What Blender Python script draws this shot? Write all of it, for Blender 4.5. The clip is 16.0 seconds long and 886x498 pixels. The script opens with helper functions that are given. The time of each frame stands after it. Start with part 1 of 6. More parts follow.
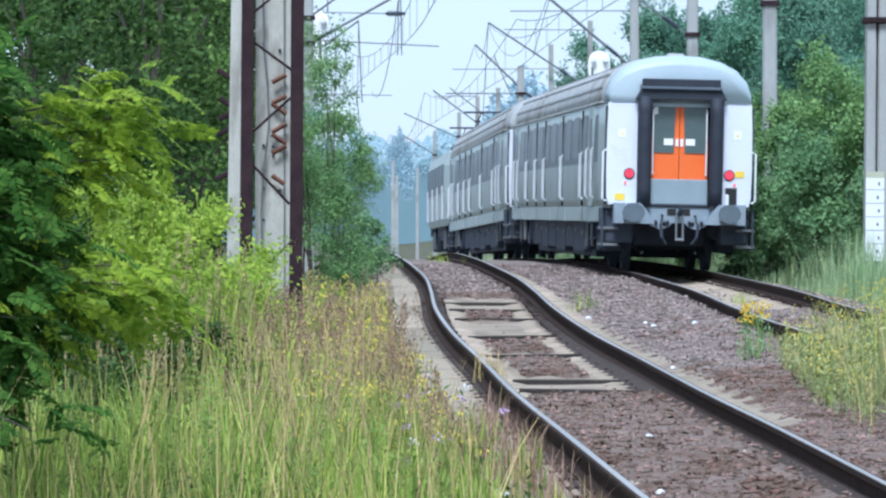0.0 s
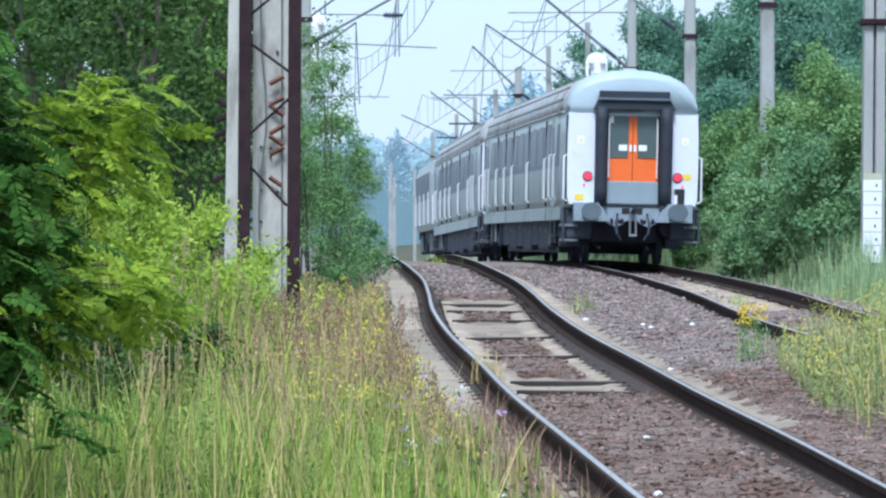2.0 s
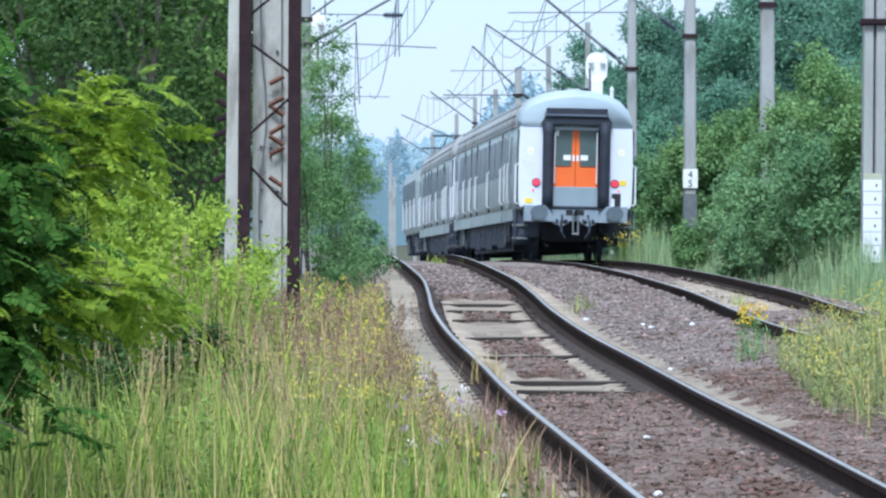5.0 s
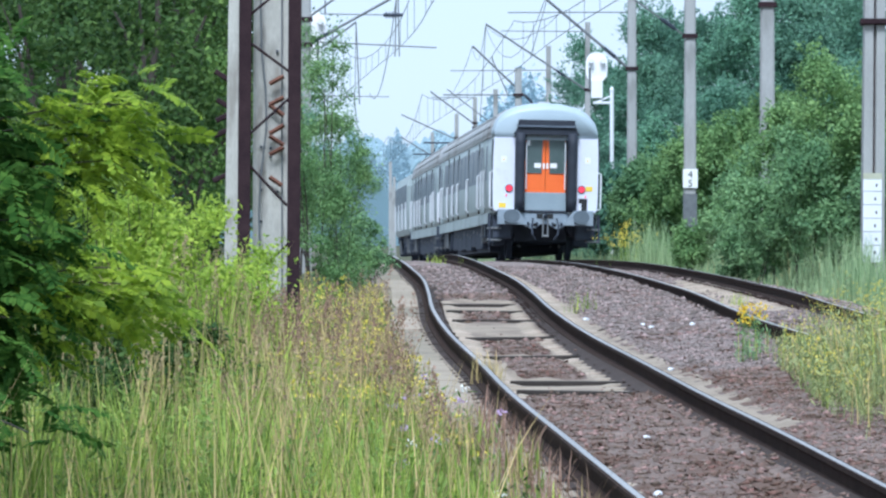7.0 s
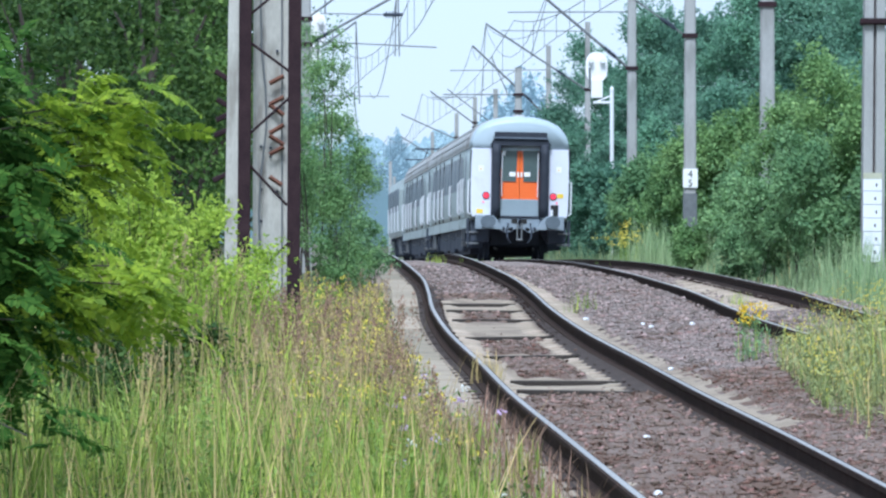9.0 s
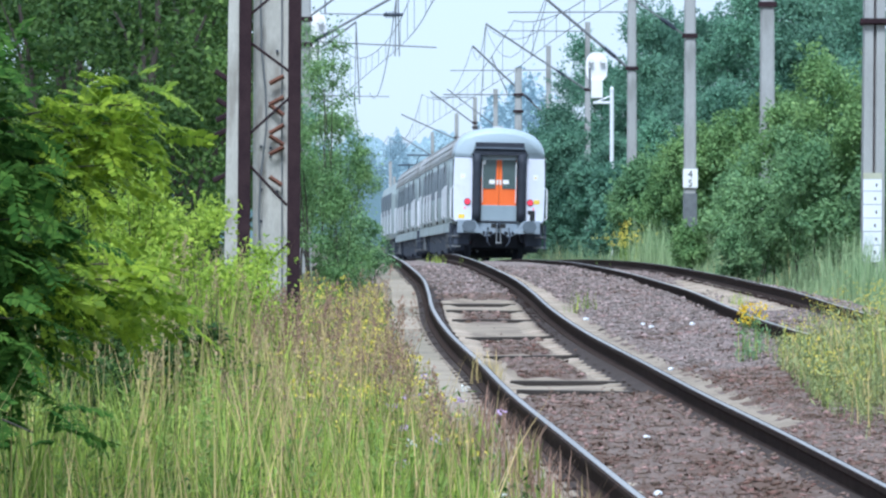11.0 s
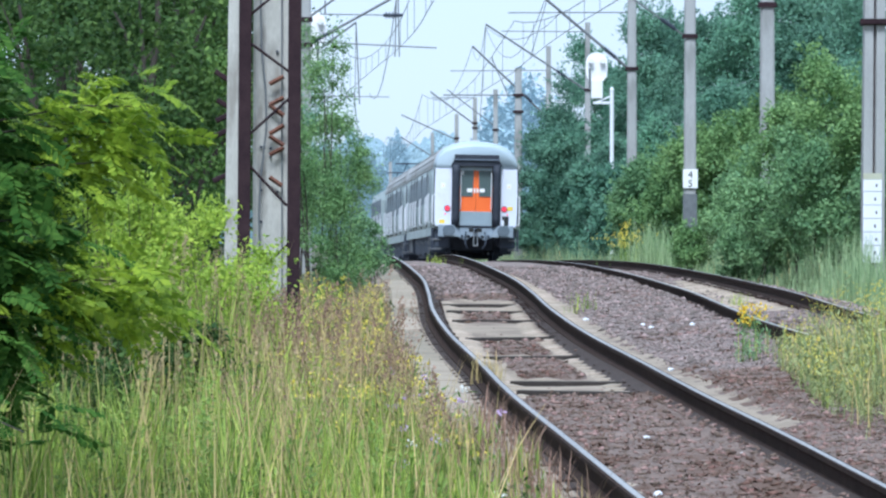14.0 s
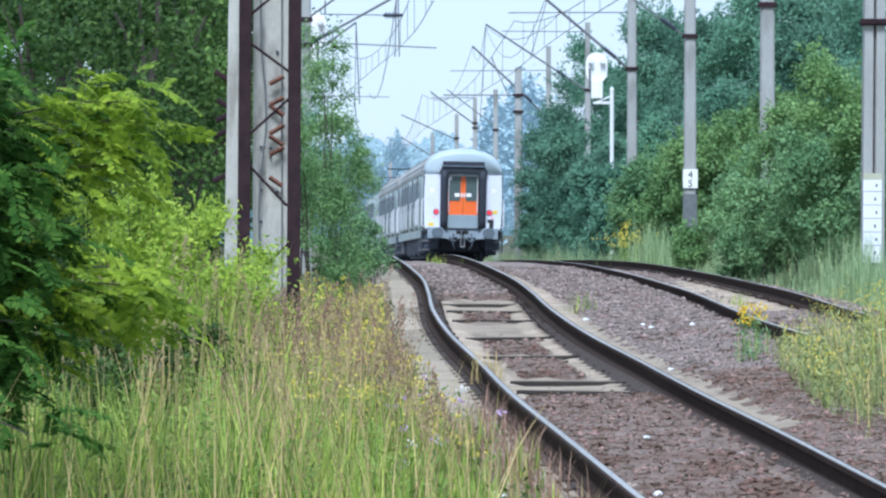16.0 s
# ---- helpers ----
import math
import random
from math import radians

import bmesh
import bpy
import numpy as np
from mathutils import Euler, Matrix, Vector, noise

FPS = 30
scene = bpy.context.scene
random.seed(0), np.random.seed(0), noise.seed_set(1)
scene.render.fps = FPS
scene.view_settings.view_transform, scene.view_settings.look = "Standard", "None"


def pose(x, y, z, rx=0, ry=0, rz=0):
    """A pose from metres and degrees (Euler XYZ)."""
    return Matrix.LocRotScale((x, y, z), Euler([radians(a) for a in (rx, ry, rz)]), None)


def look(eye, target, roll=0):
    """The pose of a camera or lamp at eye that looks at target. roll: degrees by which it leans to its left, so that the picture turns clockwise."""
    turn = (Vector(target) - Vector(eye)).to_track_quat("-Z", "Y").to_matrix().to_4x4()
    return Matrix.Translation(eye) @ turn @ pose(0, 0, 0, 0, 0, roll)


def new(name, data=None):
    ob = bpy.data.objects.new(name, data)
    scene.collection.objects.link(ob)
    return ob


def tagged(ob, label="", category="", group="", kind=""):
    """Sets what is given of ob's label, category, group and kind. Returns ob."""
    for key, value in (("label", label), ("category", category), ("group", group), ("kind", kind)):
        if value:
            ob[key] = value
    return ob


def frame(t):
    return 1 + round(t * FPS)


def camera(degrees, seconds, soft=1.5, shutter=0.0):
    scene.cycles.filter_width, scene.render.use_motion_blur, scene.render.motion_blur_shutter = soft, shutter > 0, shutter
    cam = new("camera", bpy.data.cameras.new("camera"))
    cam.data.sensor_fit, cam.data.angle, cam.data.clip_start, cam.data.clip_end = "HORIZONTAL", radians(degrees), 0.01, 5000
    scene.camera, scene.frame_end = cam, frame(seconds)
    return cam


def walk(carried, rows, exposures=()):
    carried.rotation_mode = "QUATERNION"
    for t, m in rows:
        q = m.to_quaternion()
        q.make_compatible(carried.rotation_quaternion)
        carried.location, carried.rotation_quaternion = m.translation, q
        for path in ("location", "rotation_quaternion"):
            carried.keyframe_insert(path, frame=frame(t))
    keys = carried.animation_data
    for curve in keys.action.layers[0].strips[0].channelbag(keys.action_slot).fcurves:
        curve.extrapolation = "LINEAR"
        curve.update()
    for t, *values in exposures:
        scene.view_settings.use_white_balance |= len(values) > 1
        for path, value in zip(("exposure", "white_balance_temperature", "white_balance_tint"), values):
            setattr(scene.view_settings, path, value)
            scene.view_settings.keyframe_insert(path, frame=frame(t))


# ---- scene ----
EYE = 1.9
cam = camera(11.935, 16.0, soft=2.4)
# the tripod settles in the first second: seconds, turn to the left, tilt (degrees)
SETTLE = [(0.0, 0.034, -0.022), (0.2, 0.022, -0.018), (0.5, 0.006, -0.014), (1.0, 0.001, -0.012), (1.5, 0.001, -0.010), (2.0, 0, 0),
          (4.2, 0, 0), (6.4, 0, -0.004), (8.0, 0.0, 0.0), (9.0, 0, -0.007), (12.0, 0, -0.003), (13.0, 0, 0), (16.0, 0, 0)]
walk(cam, [(t, pose(0, 0, EYE, 89.534 + b, 0, a)) for t, a, b in SETTLE], [(0.0, 0.36, 5270, 7), (16.0, 0.36, 5270, 7)])

# ---- light: bright overcast ----
SUN_UP, SUN_ROUND = radians(55), radians(188)
world = bpy.data.worlds.new("sky")
scene.world = world
world.use_nodes = True
sky = world.node_tree.nodes.new("ShaderNodeTexSky")
sky.sky_type, sky.sun_disc = "NISHITA", False
sky.sun_elevation, sky.sun_rotation = SUN_UP, SUN_ROUND
sky.air_density, sky.dust_density, sky.ozone_density = 1.0, 1.0, 1.0
# a bright even cloud layer over the blue: cloud light plus the sky's own
back = world.node_tree.nodes["Background"]
cloud = world.node_tree.nodes.new("ShaderNodeMix")
cloud.data_type, cloud.blend_type = "RGBA", "ADD"
cloud.inputs[0].default_value = 0.018
cloud.inputs[6].default_value = (0.585, 0.63, 0.675, 1)
world.node_tree.links.new(sky.outputs[0], cloud.inputs[7])
world.node_tree.links.new(cloud.outputs[2], back.inputs[0])
back.inputs[1].default_value = 1.0
sun = new("sun", bpy.data.lights.new("sun", "SUN"))
sun.data.energy, sun.data.angle, sun.data.color = 3.3, radians(20), (1.0, 0.96, 0.9)
aim = Vector((math.sin(SUN_ROUND) * math.cos(SUN_UP), math.cos(SUN_ROUND) * math.cos(SUN_UP), math.sin(SUN_UP)))
sun.matrix_world = look(aim * 50, (0, 0, 0))


# ---- materials ----
def material(name, low, high, rough=0.7, metal=0.0, scale=8.0, fine=60.0, bump=0.15, stain=None, stain_scale=1.5, stain_at=0.55,
             island=0.0, piece=0.0, through_light=0.0, spec=0.5, stretch=(1, 1, 1)):
    """Two colours mixed by coarse and fine noise, an optional stain, variation by piece or by island, and fine relief."""
    m = bpy.data.materials.new(name)
    m.use_nodes = True
    nt, links = m.node_tree, m.node_tree.links
    b = nt.nodes["Principled BSDF"]
    b.inputs["Roughness"].default_value, b.inputs["Metallic"].default_value = rough, metal
    b.inputs["Specular IOR Level"].default_value = spec

    def node(kind, **values):
        n = nt.nodes.new(kind)
        for k, v in values.items():
            n.inputs[k].default_value = v
        return n

    def mixed(fac, c1, c2, how="MIX"):
        n = nt.nodes.new("ShaderNodeMix")
        n.data_type, n.blend_type = "RGBA", how
        for slot, v in ((0, fac), (6, c1), (7, c2)):
            if isinstance(v, (tuple, float, int)):
                n.inputs[slot].default_value = v if slot == 0 else (*v, 1)
            else:
                links.new(v, n.inputs[slot])
        return n.outputs[2]

    def ramped(value, lo, hi):
        n = node("ShaderNodeMapRange", **{"From Min": lo, "From Max": hi})
        links.new(value, n.inputs["Value"])
        return n.outputs[0]

    co = nt.nodes.new("ShaderNodeTexCoord").outputs["Object"]
    if stretch != (1, 1, 1):
        mp = nt.nodes.new("ShaderNodeMapping")
        mp.inputs["Scale"].default_value = stretch
        links.new(co, mp.inputs["Vector"])
        co = mp.outputs[0]
    n1, n2 = node("ShaderNodeTexNoise", Scale=scale, Detail=4.0), node("ShaderNodeTexNoise", Scale=fine, Detail=3.0)
    links.new(co, n1.inputs["Vector"]), links.new(co, n2.inputs["Vector"])
    both = nt.nodes.new("ShaderNodeMath")
    both.operation = "MULTIPLY_ADD"
    links.new(n2.outputs["Fac"], both.inputs[0])
    both.inputs[1].default_value = 0.6
    links.new(n1.outputs["Fac"], both.inputs[2])
    col = mixed(ramped(both.outputs[0], 0.45, 1.15), low, high)
    if stain:
        n3 = node("ShaderNodeTexNoise", Scale=stain_scale, Detail=5.0)
        links.new(co, n3.inputs["Vector"])
        col = mixed(ramped(n3.outputs["Fac"], stain_at, stain_at + 0.12), col, stain)
    for amount, kind, out in ((island, "ShaderNodeNewGeometry", "Random Per Island"), (piece, "ShaderNodeObjectInfo", "Random")):
        if amount:
            hsv = nt.nodes.new("ShaderNodeHueSaturation")
            rnd = nt.nodes.new(kind).outputs[out]
            val = node("ShaderNodeMapRange", **{"To Min": 1 - amount, "To Max": 1 + amount})
            links.new(rnd, val.inputs["Value"])
            hue = node("ShaderNodeMapRange", **{"To Min": 0.5 + 0.03 * amount, "To Max": 0.5 - 0.05 * amount})
            links.new(rnd, hue.inputs["Value"])
            links.new(col, hsv.inputs["Color"]), links.new(val.outputs[0], hsv.inputs["Value"]), links.new(hue.outputs[0], hsv.inputs["Hue"])
            col = hsv.outputs[0]
    links.new(col, b.inputs["Base Color"])
    if bump:
        bm_ = node("ShaderNodeBump", Strength=bump, Distance=0.02)
        links.new(both.outputs[0], bm_.inputs["Height"])
        links.new(bm_.outputs[0], b.inputs["Normal"])
    if through_light:
        tl, ms = nt.nodes.new("ShaderNodeBsdfTranslucent"), nt.nodes.new("ShaderNodeMixShader")
        links.new(col, tl.inputs["Color"])
        ms.inputs[0].default_value = through_light
        links.new(b.outputs[0], ms.inputs[1]), links.new(tl.outputs[0], ms.inputs[2])
        links.new(ms.outputs[0], nt.nodes["Material Output"].inputs[0])
    return m


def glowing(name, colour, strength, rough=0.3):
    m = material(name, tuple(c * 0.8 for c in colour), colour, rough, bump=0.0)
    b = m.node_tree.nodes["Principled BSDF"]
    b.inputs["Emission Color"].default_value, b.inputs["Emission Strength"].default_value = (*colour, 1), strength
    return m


M = {
    "soil": material("soil", (0.055, 0.048, 0.028), (0.12, 0.105, 0.06), 0.95, scale=1.2, fine=14, stain=(0.045, 0.07, 0.018), stain_scale=0.6, stain_at=0.48, bump=0.4),
    "ballast": material("ballast", (0.065, 0.045, 0.037), (0.27, 0.2, 0.165), 0.95, scale=11, fine=46, bump=1.0, stain=(0.115, 0.07, 0.05), stain_scale=1.6, stain_at=0.5),
    "stones": material("stones", (0.135, 0.09, 0.07), (0.29, 0.208, 0.168), 0.95, scale=3, fine=50, bump=0.3, island=0.5, stain=(0.13, 0.078, 0.053), stain_scale=1.6, stain_at=0.5),
    # greyer ballast between the tracks, lightened as well for distance haze
    "ballast_grey": material("ballast_grey", (0.1, 0.078, 0.068), (0.33, 0.262, 0.235), 0.95, scale=11, fine=46, bump=1.0, stain=(0.17, 0.12, 0.1), stain_scale=1.2, stain_at=0.55),
    "stones_grey": material("stones_grey", (0.165, 0.128, 0.112), (0.34, 0.272, 0.245), 0.95, scale=3, fine=50, bump=0.3, island=0.5, stain=(0.18, 0.12, 0.095), stain_scale=1.2, stain_at=0.55),
    "concrete": material("concrete", (0.29, 0.235, 0.18), (0.43, 0.36, 0.285), 0.9, scale=5, fine=70, bump=0.35, piece=0.16, stain=(0.22, 0.17, 0.13), stain_scale=2.5, stain_at=0.58),
    "slab": material("slab_concrete", (0.24, 0.2, 0.145), (0.38, 0.325, 0.245), 0.9, scale=2.5, fine=60, bump=0.25, piece=0.24, stain=(0.2, 0.165, 0.13), stain_scale=1.6, stain_at=0.56),
    "grit": material("grit", (0.22, 0.175, 0.13), (0.37, 0.305, 0.235), 0.95, scale=2.5, fine=45, bump=0.4, stain=(0.2, 0.155, 0.12), stain_scale=1.4, stain_at=0.52),
    # near-black, for the bars that imitate shade in the sleeper gaps
    "timber": material("timber", (0.02, 0.016, 0.014), (0.05, 0.04, 0.034), 0.9, scale=5, fine=50, bump=0.4),
    "mast_light": material("mast_concrete_light", (0.40, 0.385, 0.345), (0.62, 0.6, 0.545), 0.9, scale=7, fine=60, bump=0.4, stain=(0.33, 0.31, 0.275), stain_scale=4.5, stain_at=0.55, stretch=(1, 1, 0.3)),
    "mast": material("mast_concrete", (0.28, 0.28, 0.27), (0.43, 0.43, 0.42), 0.9, scale=3, fine=60, bump=0.3, stain=(0.2, 0.2, 0.185), stain_scale=1.6, stretch=(1, 1, 0.25)),
    "rust_dust": material("rust_dust", (0.022, 0.015, 0.013), (0.062, 0.042, 0.034), 0.95, scale=4, fine=40, bump=0.6),
    "scrap": material("bark_scrap", (0.075, 0.048, 0.036), (0.2, 0.13, 0.095), 0.95, scale=4, fine=40, bump=0.3, island=0.4),
    "rail_side": material("rail_side", (0.022, 0.014, 0.012), (0.055, 0.035, 0.028), 0.95, spec=0.15, scale=6, fine=50, bump=0.3),
    "rail_head": material("rail_head", (0.42, 0.4, 0.38), (0.7, 0.66, 0.62), 0.45, 1.0, scale=3, fine=80, bump=0.05, stretch=(1, 0.05, 1)),
    "rust": material("rusty_steel", (0.022, 0.013, 0.017), (0.05, 0.03, 0.033), 0.95, spec=0.15, scale=6, fine=60, bump=0.3),
    "rust_light": material("rust_light", (0.10, 0.04, 0.028), (0.2, 0.085, 0.05), 0.85, scale=6, fine=60, bump=0.3),
    "steel": material("grey_steel", (0.13, 0.14, 0.15), (0.22, 0.23, 0.24), 0.6, 0.4, bump=0.1),
    "wire": material("wire", (0.09, 0.1, 0.11), (0.14, 0.15, 0.16), 0.6, 0.3, bump=0.0),
    "white": material("white_paint", (0.74, 0.75, 0.78), (0.82, 0.83, 0.86), 0.5, scale=2, fine=30, bump=0.03, stain=(0.66, 0.66, 0.68), stain_scale=1.2, stain_at=0.62),
    "end_white": material("coach_end_paint", (0.68, 0.70, 0.80), (0.76, 0.78, 0.87), 0.45, scale=1.5, fine=25, bump=0.02, stain=(0.6, 0.6, 0.66), stain_scale=1.5, stain_at=0.6),
    "signal_white": material("signal_white", (0.84, 0.84, 0.83), (0.9, 0.9, 0.89), 0.4, bump=0.02),
    "rail_white": material("rail_white", (0.5, 0.52, 0.55), (0.6, 0.62, 0.65), 0.5, bump=0.02),
    "cap": material("coach_cap_paint", (0.38, 0.455, 0.505), (0.45, 0.525, 0.575), 0.45, scale=1.5, fine=25, bump=0.02),
    "roof": material("coach_roof_paint", (0.34, 0.345, 0.35), (0.50, 0.505, 0.51), 0.6, scale=0.8, fine=12, bump=0.05, stain=(0.29, 0.275, 0.265), stain_scale=0.8, stain_at=0.5, stretch=(0.6, 1, 1)),
    "side": material("coach_side_paint", (0.35, 0.41, 0.41), (0.44, 0.495, 0.485), 0.5, spec=0.4, scale=1.2, fine=18, bump=0.02, stain=(0.3, 0.335, 0.335), stain_scale=0.8),
    "band": material("coach_window_band", (0.1, 0.122, 0.16), (0.14, 0.162, 0.2), 0.4, spec=0.3, scale=1.2, fine=18, bump=0.02),
    "glass": material("dark_glass", (0.05, 0.06, 0.075), (0.08, 0.09, 0.11), 0.3, spec=0.25, scale=1, fine=5, bump=0.0),
    "door_glass": material("door_glass", (0.07, 0.1, 0.1), (0.11, 0.145, 0.14), 0.1, scale=1, fine=5, bump=0.0),
    "orange": material("orange_paint", (0.80, 0.14, 0.02), (0.88, 0.18, 0.035), 0.4, scale=2, fine=20, bump=0.02),
    "door_grey": material("door_grey", (0.24, 0.30, 0.34), (0.31, 0.37, 0.41), 0.45, scale=2, fine=20, bump=0.02),
    "rubber": material("rubber", (0.014, 0.018, 0.03), (0.03, 0.036, 0.052), 0.7, scale=4, fine=40, bump=0.15),
    # bluish and lifted: haze put into the dark underframe colour
    "under": material("underframe", (0.026, 0.034, 0.052), (0.06, 0.072, 0.1), 0.8, scale=3, fine=30, bump=0.2),
    "buffer_dark": material("buffer_dark", (0.09, 0.115, 0.14), (0.13, 0.16, 0.19), 0.6, scale=4, fine=30, bump=0.1),
    "buffer": material("buffer_grey", (0.22, 0.27, 0.32), (0.31, 0.36, 0.41), 0.6, scale=4, fine=30, bump=0.1),
    "yellow": material("yellow_label", (0.85, 0.58, 0.05), (0.9, 0.66, 0.08), 0.5, bump=0.0),
    "cream": material("cream_panel", (0.42, 0.42, 0.31), (0.5, 0.5, 0.38), 0.5, bump=0.02),
    "red_lamp": glowing("red_lamp", (0.85, 0.05, 0.09), 0.4),
    "black": material("black_paint", (0.01, 0.01, 0.01), (0.02, 0.02, 0.02), 0.6, bump=0.0),
    "bark": material("bark", (0.032, 0.026, 0.021), (0.085, 0.07, 0.056), 0.95, scale=6, fine=40, bump=0.5, stretch=(1, 1, 0.3)),
    "leaf_dark": material("leaf_dark", (0.027, 0.07, 0.019), (0.1, 0.178, 0.042), 0.6, scale=0.7, fine=4, bump=0, island=0.45, through_light=0.35, spec=0.2),
    # pale and bluish: distance haze mixed into the next two leaf colours
    "leaf_haze": material("leaf_haze", (0.105, 0.235, 0.17), (0.245, 0.42, 0.285), 0.6, scale=0.5, fine=4, bump=0, island=0.3, piece=0.2, through_light=0.35, spec=0.2),
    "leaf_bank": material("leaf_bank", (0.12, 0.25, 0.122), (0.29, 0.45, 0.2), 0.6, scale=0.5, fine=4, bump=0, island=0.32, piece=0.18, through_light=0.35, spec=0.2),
    "leaf_warm": material("leaf_warm", (0.11, 0.235, 0.09), (0.30, 0.46, 0.175), 0.6, scale=0.6, fine=4, bump=0, island=0.35, piece=0.12, through_light=0.35, spec=0.2),
    # grass below the bushes, its green lightened for haze
    "bank_blade": material("bank_blade", (0.23, 0.375, 0.18), (0.48, 0.58, 0.31), 0.6, scale=0.8, fine=6, bump=0, island=0.35, through_light=0.4, spec=0.2),
    "leaf_mid": material("leaf_mid", (0.085, 0.185, 0.045), (0.21, 0.33, 0.085), 0.6, scale=0.7, fine=4, bump=0, island=0.4, through_light=0.35, spec=0.2),
    "weed": material("weed_blade", (0.22, 0.285, 0.1), (0.42, 0.465, 0.22), 0.6, scale=1.3, fine=6, bump=0, island=0.45, through_light=0.3, spec=0.2),
    "weed_leaf": material("weed_leaf", (0.16, 0.28, 0.05), (0.34, 0.46, 0.12), 0.6, scale=1.0, fine=6, bump=0, island=0.4, through_light=0.4, spec=0.2),
    "leaf_bright": material("leaf_bright", (0.25, 0.4, 0.045), (0.5, 0.63, 0.1), 0.55, scale=1.2, fine=8, bump=0, island=0.35, through_light=0.45, spec=0.2),
    # lit outer and shaded inner copies of the locust's leaf colour
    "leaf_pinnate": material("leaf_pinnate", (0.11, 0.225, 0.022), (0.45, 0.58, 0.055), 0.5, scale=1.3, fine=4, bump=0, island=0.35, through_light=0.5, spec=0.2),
    "leaf_shade": material("leaf_shade", (0.019, 0.06, 0.015), (0.085, 0.178, 0.03), 0.8, scale=1.3, fine=4, bump=0, island=0.4, through_light=0.3, spec=0.03),
    "blade": material("grass_blade", (0.12, 0.235, 0.028), (0.48, 0.58, 0.12), 0.6, scale=1.3, fine=6, bump=0, island=0.6, through_light=0.25, spec=0.25),
    "straw": material("straw", (0.44, 0.345, 0.14), (0.66, 0.54, 0.25), 0.8, scale=1.3, fine=9, bump=0, island=0.35, through_light=0.3, spec=0.2),
    "seed": material("seed_head", (0.4, 0.32, 0.17), (0.6, 0.48, 0.28), 0.85, scale=1.3, fine=9, bump=0, island=0.35, through_light=0.3, spec=0.2),
    "sorrel": material("sorrel", (0.23, 0.145, 0.1), (0.4, 0.275, 0.195), 0.85, scale=1.3, fine=9, bump=0, island=0.4, through_light=0.2, spec=0.2),
    "petal_yellow": material("petal_yellow", (0.78, 0.64, 0.06), (0.88, 0.78, 0.15), 0.6, bump=0, island=0.2, through_light=0.25),
    "petal_gold": material("petal_gold", (0.72, 0.5, 0.02), (0.82, 0.62, 0.05), 0.6, bump=0, island=0.2, through_light=0.2),
    "petal_purple": material("petal_purple", (0.48, 0.32, 0.56), (0.62, 0.45, 0.7), 0.6, bump=0, island=0.2),
    "petal_white": material("petal_white", (0.74, 0.74, 0.7), (0.82, 0.82, 0.78), 0.6, bump=0, island=0.1),
    # pale blue and faintly glowing: haze painted into the far woods and hill
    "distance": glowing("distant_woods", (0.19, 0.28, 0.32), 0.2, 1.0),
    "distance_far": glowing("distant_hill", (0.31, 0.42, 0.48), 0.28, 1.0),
}


# ---- small builders ----
def part(name, bm, mat, parent=None, label="", smooth=False):
    """Link a bmesh as one mesh object under a thing."""
    me = bpy.data.meshes.new(name)
    bmesh.ops.recalc_face_normals(bm, faces=bm.faces)
    bm.to_mesh(me)
    bm.free()
    me.materials.append(M[mat])
    if smooth:
        me.shade_smooth()
    ob = new(name, me)
    ob.parent = parent
    return tagged(ob, label)


def shared(name, me, parent, m):
    """One more object on a mesh that is already there."""
    ob = new(name, me)
    ob.parent = parent
    ob.matrix_basis = m
    return ob


def raw(name, verts, faces, mat, parent=None, label=""):
    """A mesh from arrays of vertices and equally long faces."""
    me = bpy.data.meshes.new(name)
    verts, faces = np.asarray(verts, np.float32).reshape(-1, 3), np.asarray(faces, np.int32)
    me.vertices.add(len(verts)), me.loops.add(faces.size), me.polygons.add(len(faces))
    me.vertices.foreach_set("co", verts.ravel())
    me.loops.foreach_set("vertex_index", faces.ravel())
    me.polygons.foreach_set("loop_start", np.arange(0, faces.size, faces.shape[1], dtype=np.int32))
    me.update(calc_edges=True)
    me.materials.append(M[mat])
    ob = new(name, me)
    ob.parent = parent
    return tagged(ob, label)


def box(bm, x0, x1, y0, y1, z0, z1, bevel=0.0):
    vs = [bm.verts.new(p) for p in ((x0, y0, z0), (x1, y0, z0), (x1, y1, z0), (x0, y1, z0), (x0, y0, z1), (x1, y0, z1), (x1, y1, z1), (x0, y1, z1))]
    fs = [bm.faces.new([vs[i] for i in q]) for q in ((0, 3, 2, 1), (4, 5, 6, 7), (0, 1, 5, 4), (1, 2, 6, 5), (2, 3, 7, 6), (3, 0, 4, 7))]
    if bevel:
        bmesh.ops.bevel(bm, geom=list({e for f in fs for e in f.edges}), offset=bevel, segments=2, affect="EDGES", profile=0.6)
    return bm


def tube(bm, points, r, sides=6, r1=None):
    """A round bar along points, tapering from r to r1."""
    pts = [Vector(p) for p in points]
    r1 = r if r1 is None else r1
    rings = []
    for i, p in enumerate(pts):
        way = (pts[min(i + 1, len(pts) - 1)] - pts[max(i - 1, 0)]).normalized()
        a = way.cross(Vector((0, 0, 1)) if abs(way.z) < 0.9 else Vector((0, 1, 0))).normalized()
        b, q = way.cross(a), r + (r1 - r) * i / max(1, len(pts) - 1)
        rings.append([bm.verts.new(p + q * (a * math.cos(k * math.tau / sides) + b * math.sin(k * math.tau / sides))) for k in range(sides)])
    for u, v in zip(rings, rings[1:]):
        for k in range(sides):
            bm.faces.new((u[k], u[(k + 1) % sides], v[(k + 1) % sides], v[k]))
    bm.faces.new(rings[0][::-1]), bm.faces.new(rings[-1])
    return bm


